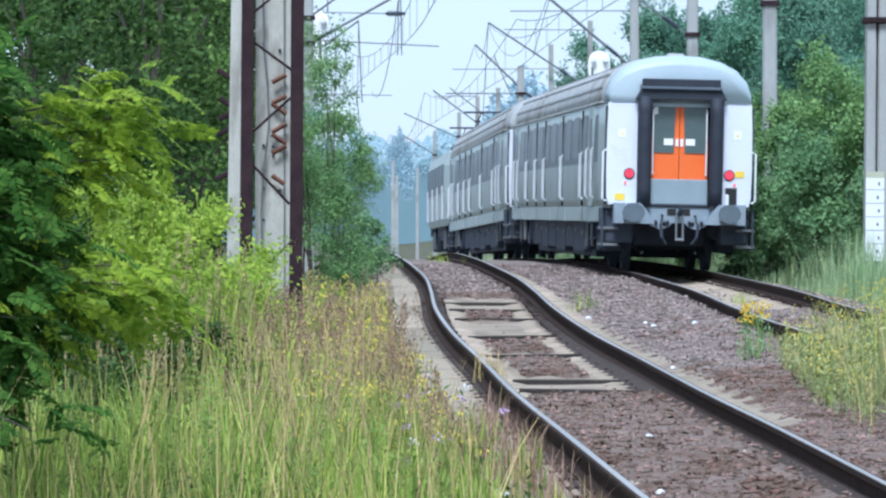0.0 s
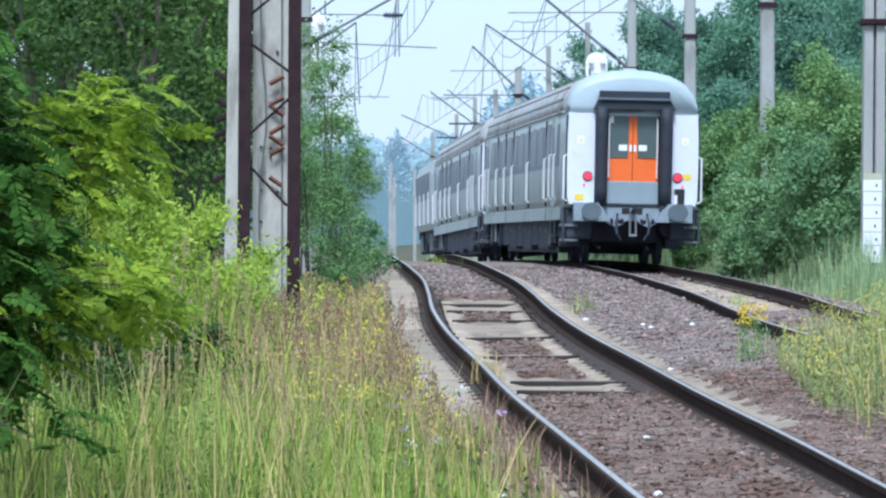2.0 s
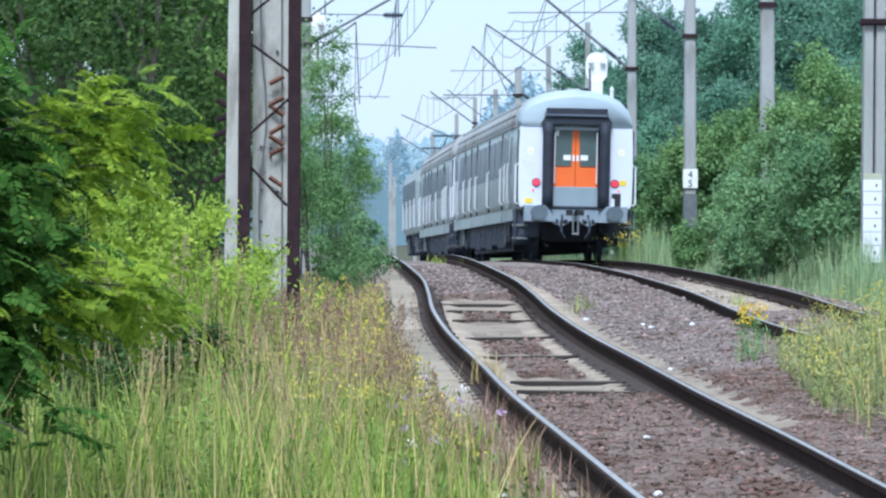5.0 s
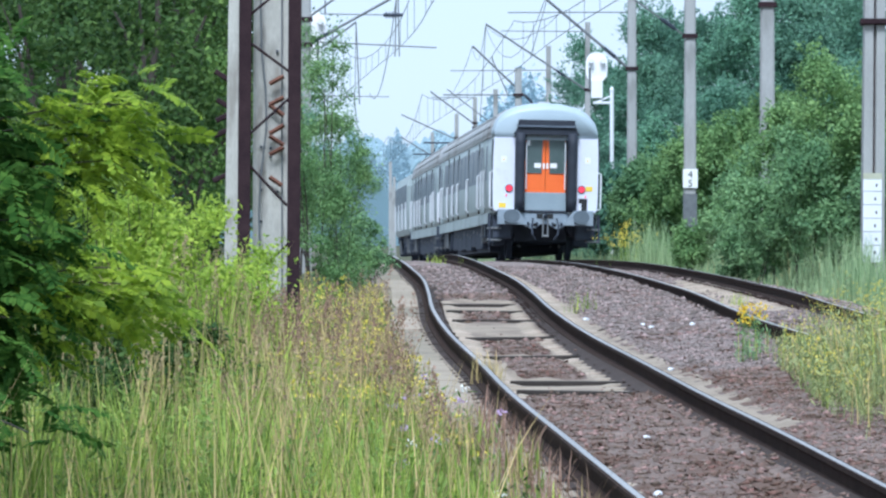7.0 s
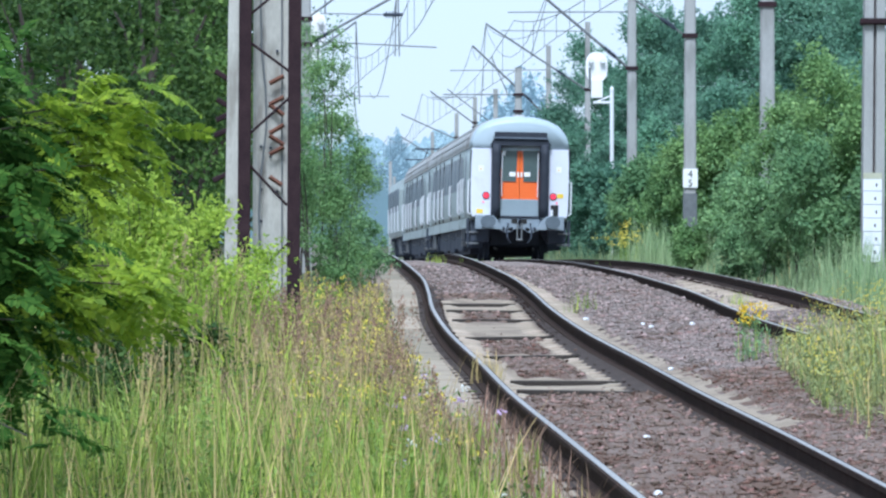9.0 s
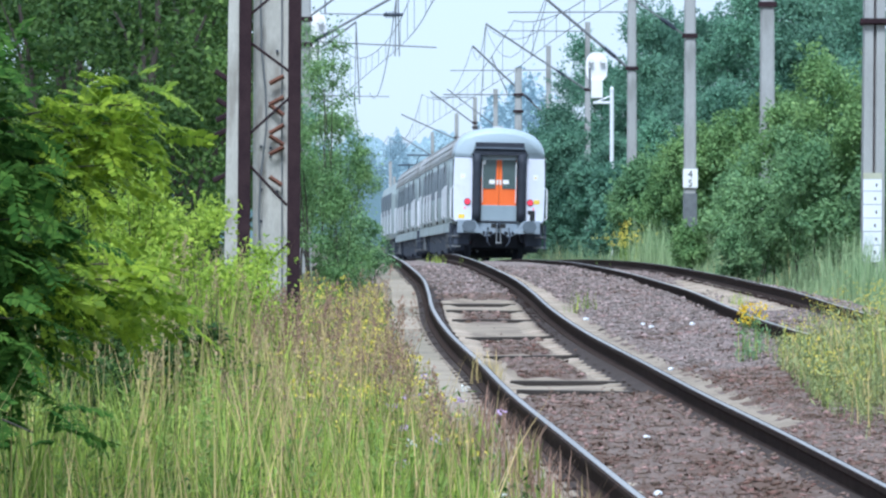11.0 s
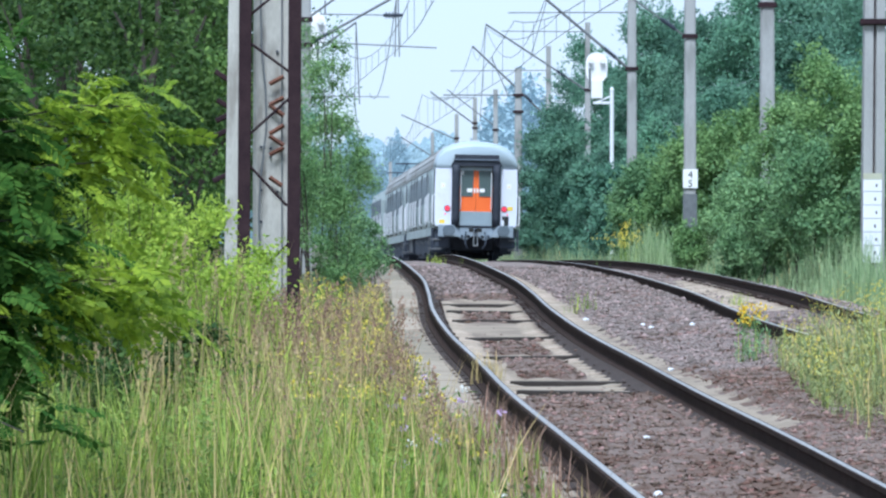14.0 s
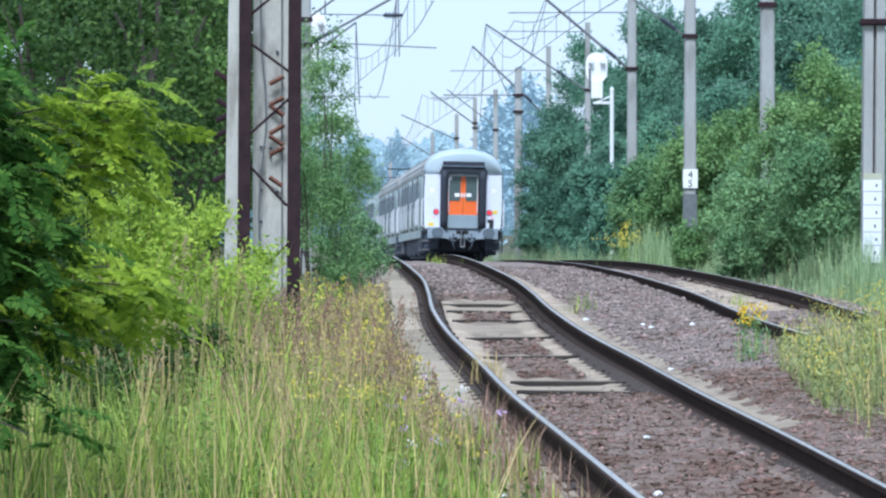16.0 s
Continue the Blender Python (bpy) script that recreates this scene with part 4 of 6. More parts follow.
def masts():
    # the tall grooved mast with a white marker board
    t, b = concrete_mast(6.88, 68, 9.6, 0.36, "grooved concrete mast with a white marker board", 0.84, True, (4.98,), 0.4)
    part("strip", box(bmesh.new(), -0.009, 0.009, -0.13, -0.11, 0.5, 9.0), "rust", t, "rusty earth strip")
    part("bracket", box(bmesh.new(), -0.24, 0.24, -0.26, -0.2, 4.95 - b, 5.03 - b), "rust", t)
    board = part("marker_board", box(bmesh.new(), -0.175, 0.125, -0.22, -0.195, 1.13 - b, 2.46 - b, 0.006), "white", t, "white board with black ticks")
    part("board_top", box(bmesh.new(), -0.175, 0.125, -0.222, -0.19, 2.46 - b, 2.56 - b), "cream", t, "faded yellow strip")
    for k in range(6):
        z = 1.26 - b + 0.216 * k
        part("tick", box(bmesh.new(), 0.005 + 0.02 * (k % 2), 0.03 + 0.02 * (k % 2), -0.226, -0.219, z, z + 0.05), "black", board)
        part("joint", box(bmesh.new(), -0.173, 0.123, -0.2225, -0.219, z - 0.075, z - 0.066), "steel", board)
    # masts along the far track
    t, b = concrete_mast(6.5, 85, 9.9, 0.31, "concrete mast rising out of the bushes", 0.8, clamps=(6.1,))
    t, b = concrete_mast(6.0, 103, 9.8, 0.315, "concrete mast with a white kilometre plate", 0.78, clamps=(6.23,))
    plate = part("kilometre_plate", box(bmesh.new(), -0.18, 0.18, -0.2, -0.17, 2.54 - b, 3.0 - b, 0.006), "signal_white", t, "white plate with black numbers")
    for text, z in (("4", 2.79), ("5", 2.57)):
        cu = bpy.data.curves.new("numeral", "FONT")
        cu.body, cu.size, cu.align_x, cu.extrude = text, 0.24, "CENTER", 0.002
        n = new("numeral", cu)
        n.data.materials.append(M["black"])
        n.parent = plate
        n.matrix_basis = pose(0, -0.204, z - b, 90, 0, 0)
    part("dark_foot", box(bmesh.new(), -0.163, 0.163, -0.163, 0.163, 0.3, 2.4 - b), "steel", t, "darker lower part of the mast")
    bar(t, b, (6.0,), (5.86, 6.25), (4.6, 7.15), 0.022)
    insulator(t, b, (6.0,), (5.6, 6.43), (-0.8, 0.57))
    t, b = concrete_mast(5.39, 121, 9.6, 0.31, "concrete mast with a long cantilever arm", 0.74, clamps=(6.06,))
    bar(t, b, (5.39,), (5.3, 6.06), (2.9, 8.08), 0.045)
    bar(t, b, (5.39,), (5.3, 7.67), (1.85, 7.66), 0.02)
    bar(t, b, (5.39,), (2.97, 8.03), (2.5, 6.4), 0.012)
    insulator(t, b, (5.39,), (4.9, 6.4), (-0.77, 0.63))
    t, b = concrete_mast(5.46, 160, 9.15, 0.24, "pale concrete mast far down the line", 0.8, clamps=(6.6,))
    bar(t, b, (5.46,), (5.4, 6.6), (1.62, 9.08), 0.04)
    bar(t, b, (5.46,), (5.4, 8.8), (2.2, 8.82), 0.02)
    bar(t, b, (5.46,), (1.62, 9.08), (1.4, 5.4), 0.014)
    insulator(t, b, (5.46,), (4.6, 7.12), (-0.83, 0.55))
    t, b = concrete_mast(4.43, 178, 8.97, 0.25, "pale concrete mast far down the line", 0.8, clamps=(6.3,))
    bar(t, b, (4.43,), (4.35, 6.0), (1.24, 8.97), 0.045)
    bar(t, b, (4.43,), (4.35, 7.95), (0.3, 7.93), 0.022)
    insulator(t, b, (4.43,), (3.7, 6.65), (-0.7, 0.7))
    t, b = concrete_mast(2.93, 165, 7.6, 0.36, "distant concrete mast with dark clamps", 0.72, clamps=(6.55, 5.9))
    bar(t, b, (2.93,), (2.9, 6.55), (0.0, 6.55), 0.03)
    bar(t, b, (2.93,), (2.5, 6.6), (1.9, 8.0), 0.02)
    t, b = concrete_mast(2.48, 200, 7.8, 0.27, "pale concrete mast far down the line", 0.8, clamps=(5.9,))
    bar(t, b, (2.48,), (2.4, 6.1), (0.2, 7.8), 0.03)
    t, b = concrete_mast(1.7, 225, 8.1, 0.27, "pale concrete mast far down the line", 0.8, clamps=(6.75, 6.5))
    bar(t, b, (1.7,), (1.65, 6.7), (-0.67, 8.42), 0.045)
    bar(t, b, (1.7,), (1.65, 8.1), (-0.6, 8.1), 0.025)
    t, b = concrete_mast(0.82, 255, 7.95, 0.28, "pale concrete mast far down the line", 0.8, clamps=(6.5,))
    bar(t, b, (0.82,), (0.8, 6.4), (-2.5, 7.9), 0.045)
    t, b = concrete_mast(-0.75, 300, 7.7, 0.3, "pale concrete mast far down the line", 0.8, clamps=(6.0,))
    bar(t, b, (-0.75,), (-0.75, 6.0), (-3.0, 7.4), 0.05)
    for x, y, top in ((-3.6, 290, 5.5), (-3.9, 340, 4.9), (-4.6, 380, 4.4), (-2.2, 330, 5.4)):
        concrete_mast(x, y, top, 0.27, "far pale mast beside the line", 0.8)
    # masts of the near track
    t, b = concrete_mast(-3.23, 100, 9.8, 0.26, "concrete mast behind the lattice mast", 0.8, clamps=(5.9, 6.5))
    bar(t, b, (-3.23,), (-3.2, 5.9), (-1.1, 7.06), 0.035)
    bar(t, b, (-3.23,), (-3.2, 6.52), (-2.2, 7.25), 0.03)
    bar(t, b, (-3.23,), (-3.0, 5.97), (-0.15, 5.83), 0.018)
    bar(t, b, (-3.23,), (-2.95, 5.97), (-2.95, 5.05), 0.03)
    bar(t, b, (-3.23,), (-2.9, 6.63), (-1.1, 6.6), 0.016)
    bar(t, b, (-3.23,), (-2.78, 6.95), (-2.78, 6.64), 0.016)
    bar(t, b, (-3.23,), (-2.6, 6.2), (-2.6, 5.95), 0.016)
    for d in (-0.05, 0.05):
        bar(t, b, (-3.23,), (-1.08 + d * 0.4, 7.1), (-1.08 + d, 5.62), 0.014)
    insulator(t, b, (-3.23,), (-3.05, 5.98), (0.87, 0.48))
    insulator(t, b, (-3.23,), (-1.35, 6.6), (1, 0))
    t, b = concrete_mast(-5.2, 150, 9.3, 0.26, "distant concrete mast behind the sapling", 0.8, clamps=(6.0,))
    bar(t, b, (-5.2,), (-5.1, 7.2), (-3.08, 8.7), 0.04)
    bar(t, b, (-5.2,), (-3.08, 8.7), (-2.95, 5.8), 0.022)
    bar(t, b, (-5.2,), (-4.8, 6.1), (-1.9, 6.06), 0.018)
    t, b = concrete_mast(-6.6, 200, 9.0, 0.28, "pale concrete mast far down the line", 0.8, clamps=(6.0,))
    bar(t, b, (-6.6,), (-6.5, 6.4), (-4.2, 7.6), 0.04)
    bar(t, b, (-6.6,), (-4.2, 7.7), (-4.0, 5.4), 0.02)


def lattice_mast():
    """Concrete mast with two steel channels laced together in front of it."""
    x, y = -1.8, 44.0
    base = on_ground(x, y) - 0.3
    thing = root("lattice_mast", pose(x, y, base), "concrete mast braced by dark rusty steel channels with lacing", "mast", "masts of the line")
    top = 6.2

    def at(px, z):
        return px - x, z - base

    def channel(x0, x1, wide, name, label):
        """A steel channel from the foot x0 to the top x1."""
        bm = bmesh.new()
        prof = [(-0.5, -0.07), (0.5, -0.07), (0.5, 0.07), (0.4, 0.07), (0.4, -0.055), (-0.4, -0.055), (-0.4, 0.07), (-0.5, 0.07)]
        loft(bm, [[(q + wide * a, b, z) for a, b in prof] for q, z in ((x0 - x, 0), (x1 - x, top - base))])
        return part(name, bm, "rust", thing, label)

    channel(-2.085, -2.03, 0.128, "steel_channel", "dark rust-brown steel channel")
    channel(-1.565, -1.52, 0.132, "steel_channel", "dark rust-brown steel channel")
    for x0, x1, w0, w1, y1 in ((-2.2, -2.1, 0.24, 0.22, 0.5), (-1.79, -1.775, 0.42, 0.39, 0.45)):
        bm = bmesh.new()
        loft(bm, [[(q - x + w * a, y1 + w * c * 0.8, z) for a, c in ((-0.5, -0.42), (-0.42, -0.5), (0.42, -0.5), (0.5, -0.42), (0.5, 0.5), (-0.5, 0.5))] for q, w, z in ((x0, w0, 0), (x1, w1, top - base))])
        part("concrete_leg", bm, "mast_light", thing, "pale concrete mast leg")
    part("groove", box(bmesh.new(), -1.69 - x, -1.675 - x, 0.25, 0.3, 0.5, top - base), "steel", thing, "dark joint down the concrete")
    for a, b in (((-2.0, 3.97), (-1.72, 4.2)), ((-2.0, 3.68), (-1.58, 3.37)), ((-2.02, 2.72), (-1.6, 3.1)), ((-2.02, 2.42), (-1.62, 1.99)), ((-2.03, 1.2), (-1.6, 1.6)), ((-2.0, 4.35), (-1.58, 4.75)), ((-2.03, 1.15), (-1.6, 0.7))):
        (xa, za), (xb, zb) = at(*a), at(*b)
        part("lacing", tube(bmesh.new(), [(xa, -0.03, za), (xb, -0.03, zb)], 0.014, 4), "rust", thing, "thin rusty lacing bar")
    for a, b in (((-1.81, 3.26), (-1.66, 3.34)), ((-1.81, 3.04), (-1.66, 3.12)), ((-1.81, 3.04), (-1.66, 2.93)), ((-1.81, 2.74), (-1.66, 2.83)), ((-1.81, 2.72), (-1.66, 2.62)), ((-1.81, 2.52), (-1.66, 2.6)), ((-1.81, 2.29), (-1.68, 2.2))):
        (xa, za), (xb, zb) = at(*a), at(*b)
        part("cross_bar", tube(bmesh.new(), [(xa, 0.2, za), (xb, 0.2, zb)], 0.024, 4), "rust_light", thing, "orange-rust cross bar")
    for a, b in (((-2.2, 3.28), (-2.39, 3.4)), ((-2.2, 3.0), (-2.37, 3.1)), ((-2.22, 2.8), (-2.4, 2.72)), ((-2.24, 2.33), (-2.41, 2.25)), ((-2.24, 2.95), (-2.38, 2.88))):
        (xa, za), (xb, zb) = at(*a), at(*b)
        part("step_iron", tube(bmesh.new(), [(xa, 0.45, za), (xb, 0.45, zb)], 0.03, 5), "rust", thing, "dark bracket")
    pts = [(-1.9, 4.2), (-1.89, 3.6), (-1.85, 3.2), (-1.84, 2.8), (-1.9, 2.3), (-1.92, 1.9), (-1.9, 1.2)]
    part("cable", tube(bmesh.new(), [(at(*p)[0], 0.18, at(*p)[1]) for p in pts], 0.011, 6), "steel", thing, "grey cable")
    rng = random.Random(4)
    for k in range(9):
        q, z = at(rng.choice((-1.9, -1.73, -1.8)), rng.uniform(1.6, 4.1))
        part("bolt", tube(bmesh.new(), [(q, 0.26, z), (q, 0.3, z)], 0.016, 6), "under", thing)


def signal(x, y, z, side, label):
    """Signal seen from behind: a pale oval board with lamp backs on a bracket, on a thin post."""
    base = on_ground(x, y) - 0.1
    thing = root("railway_signal", pose(x, y, base), label, "signal", "signals of the line")
    h = z - base
    n = 28
    pts = [(0.31 * math.copysign(abs(math.cos(k * math.tau / n)) ** 0.8, math.cos(k * math.tau / n)), h + 0.08 + 0.43 * math.copysign(abs(math.sin(k * math.tau / n)) ** 0.75, math.sin(k * math.tau / n))) for k in range(n)]
    part("board", quad_prism(bmesh.new(), pts, 0.0, 0.05), "signal_white", thing, "bright white oval board")
    part("lower_housing", box(bmesh.new(), -0.16, 0.17, -0.06, 0.04, h - 0.8, h - 0.25, 0.03), "signal_white", thing, "white lower housing")
    for q, dz in ((-0.16, 0.26), (0.17, 0.26)):
        part("lamp_back", tube(bmesh.new(), [(q, 0.0, h + dz), (q, -0.16, h + dz)], 0.075, 12), "white", thing, "pale lamp back")
    part("ladder_rail", tube(bmesh.new(), [(-0.2, -0.1, h + 0.05), (-0.2, -0.1, h - 0.55)], 0.03, 6), "steel", thing)
    part("cover_strip", box(bmesh.new(), 0.26, 0.29, -0.03, 0.0, h - 0.2, h + 0.2), "white", thing)
    arm = side * 0.43
    part("bracket_arm", box(bmesh.new(), min(-0.1, arm), max(-0.1, arm), -0.03, 0.03, h - 0.95, h - 0.88), "white", thing, "pale bracket arm")
    part("brace", tube(bmesh.new(), [(0, 0, h - 0.9), (arm, 0, h - 0.72)], 0.025, 6), "white", thing)
    bm = tube(bmesh.new(), [(arm, 0, 0), (arm, 0, h - 0.55)], 0.058, 10)
    tube(bm, [(arm, 0, h - 0.55), (arm, 0, h - 0.47)], 0.07, 10, 0.02)
    part("post", bm, "white", thing, "pale painted post")


def overhead_wires():
    """Contact wire, bearer wire and droppers of both tracks."""
    for track, first, shift, label in ((NEAR, 50, 0.05, "overhead wires above the near track"), (FAR, 71, 0.3, "overhead wires above the far track")):
        thing = root("overhead_wire", pose(0, 0, 0), label, "overhead wire", "wires of the line")
        for k in range(6):
            a, b = first + 50 * k, first + 50 * (k + 1)
            ys = np.linspace(a, b, 13)
            x, z = line(track, ys)
            if track is NEAR:
                z = np.where(ys > 100, 0.95 - 0.004 * (ys - 100), z)
            x = x + shift * (1 if k % 2 else -1) * np.linspace(1, -1, 13)
            sag = ((ys - (a + b) / 2) / 25) ** 2
            low, high = z + 5.45, z + 5.9 + 1.0 * sag
            part("contact_wire", tube(bmesh.new(), list(zip(x, ys, low)), 0.011, 4), "wire", thing)
            part("bearer_wire", tube(bmesh.new(), list(zip(x, ys, high)), 0.011, 4), "wire", thing)
            for j in range(1, 12):
                part("dropper", tube(bmesh.new(), [(x[j], ys[j], low[j]), (x[j], ys[j], high[j])], 0.006, 4), "wire", thing)
    thing = root("feeder_wire", pose(0, 0, 0), "slack feeder wires between the masts", "overhead wire", "wires of the line")
    for a, b, drop in (((-1.1, 100, 7.0), (-2.6, 150, 6.2), 1.0), ((2.9, 121, 8.0), (1.6, 160, 9.0), 1.4), ((1.62, 160, 9.1), (1.24, 178, 8.9), 0.9), ((-3.08, 150, 8.7), (-4.2, 200, 7.6), 1.6),
                       ((2.97, 121, 8.03), (3.6, 103, 9.2), 0.4), ((1.24, 178, 8.97), (-0.67, 225, 8.4), 1.2), ((1.62, 160, 9.0), (3.3, 121, 7.6), 0.6)):
        va, vb = Vector(a), Vector(b)
        pts = [va.lerp(vb, t) - Vector((0, 0, drop * 4 * t * (1 - t))) for t in np.linspace(0, 1, 9)]
        part("wire", tube(bmesh.new(), pts, 0.011, 4), "wire", thing)


masts()
lattice_mast()
signal(4.35, 120, 5.98, 1, "white-backed railway signal on a bracket post beside the far track")
signal(-3.14, 103, 6.32, -1, "white-backed railway signal half hidden by the lattice mast")
overhead_wires()


# ---- plants ----
def unit(v):
    return v / np.maximum(np.linalg.norm(v, axis=-1, keepdims=True), 1e-9)


def leaf_mesh(p, way, side, length, width, fold=0.25):
    """Folded four-cornered leaves: base p, along way, across side. Returns vertices and triangles."""
    n = len(p)
    nrm = np.cross(way, side)
    length, width = length[:, None], width[:, None]
    mid = p + way * length * 0.45
    v = np.stack([p, mid + side * width / 2 + nrm * width * fold, p + way * length, mid - side * width / 2 + nrm * width * fold], 1)
    i = np.arange(n)[:, None] * 4
    f = np.concatenate([i + np.array([[0, 1, 2]]), i + np.array([[0, 2, 3]])], 0)
    return v.reshape(-1, 3), f


def random_leaves(rng, p, size, droop=0.2, narrow=0.6, facing=None):
    """Leaves at p, turned at random, or with their faces roughly along facing."""
    n = len(p)
    way = unit(rng.normal(size=(n, 3)) + np.array([0, 0, -droop]))
    up = np.array([0, 0, 1.0]) if facing is None else facing
    side = unit(np.cross(way, unit(rng.normal(size=(n, 3)) * 0.5 + up)))
    side = unit(np.cross(way, side) * 0.25 + side)
    s = size * rng.uniform(0.6, 1.3, n)
    return leaf_mesh(p, way, side, s, s * narrow)


def crown_points(rng, centre, radii, clumps, per, spread, hollow=0.45):
    """Leaf places on lobes that sit on an uneven ellipsoid. Returns places, the way that each faces, and the lobes' centres."""
    lobes = max(8, clumps // 3)
    per = per * clumps // lobes
    d = unit(rng.normal(size=(lobes, 3)))
    r = (hollow + (1 - hollow) * rng.random((lobes, 1)) ** 0.5) * (1 + 0.2 * np.sin(d[:, :1] * 5 + centre[0]) * np.cos(d[:, 2:] * 4 + centre[1]) + 0.1 * rng.normal(size=(lobes, 1)))
    c = np.array(centre) + d * r * np.array(radii) * 0.9
    out = unit(rng.normal(size=(lobes, per, 3)) + 0.5 * d[:, None] + np.array([0, 0, 0.45]))
    q = out * (rng.random((lobes, per, 1)) ** 0.45) * spread * 1.55 * rng.uniform(0.6, 1.4, (lobes, 1, 1)) * np.array([1, 1, 0.75])
    q = q * (1 + 0.3 * rng.normal(size=(lobes, per, 1)))
    return (c[:, None] + q).reshape(-1, 3), unit(out + np.array([0, 0, 0.5])).reshape(-1, 3), c


def woody(name, x, y, height, crown_low, radii, clumps, per, leaf, mat, label, category, group, seed, spread=0.3, stems=1, narrow=0.6, hollow=0.45, lean=0.0):
    """A tree or shrub: tapered stems, limbs to the clumps, and a crown of single leaves."""
    rng, base = np.random.default_rng(seed), on_ground(x, y)
    thing = root(name, pose(x, y, base - 0.05), label, category, group)
    centre = (lean, 0, crown_low + (height - crown_low) / 2)
    pts, facing, c = crown_points(rng, centre, (radii[0], radii[1], (height - crown_low) / 2), clumps, per, spread, hollow)
    pts[:, 2] = np.maximum(pts[:, 2], 0.1)
    v, f = random_leaves(rng, pts, leaf, narrow=narrow, facing=facing)
    for k in range(stems):
        a = rng.uniform(0, math.tau)
        foot = Vector((0.25 * math.cos(a), 0.25 * math.sin(a), 0)) if stems > 1 else Vector((0, 0, 0))
        r = 0.006 + height * (0.014 if radii[0] > 0.9 else 0.002) / math.sqrt(stems)
        topp = Vector((lean + rng.normal() * radii[0] * 0.25, rng.normal() * radii[1] * 0.25, height * 0.85))
        mids = [foot.lerp(topp, t) + Vector((rng.normal() * 0.06, rng.normal() * 0.06, 0)) * height * 0.15 for t in (0.25, 0.5, 0.75)]
        part("trunk" if stems == 1 else "stem", tube(bmesh.new(), [foot, *mids, topp], r, 8, r * 0.25), "bark", thing, "dark rough bark" if stems == 1 else "thin dark stem")
        for j in range(max(3, 10 // stems)):
            goal = Vector(c[rng.integers(len(c))])
            start = foot.lerp(topp, min(0.9, max(0.15, goal.z / height * rng.uniform(0.5, 0.85))))
            mid = start.lerp(goal, 0.5) + Vector((0, 0, 0.1 * (goal - start).length))
            part("limb", tube(bmesh.new(), [start, mid, goal], r * 0.4, 5, r * 0.08), "bark", thing)
    raw("crown", v, f, mat, thing, "")
    return thing


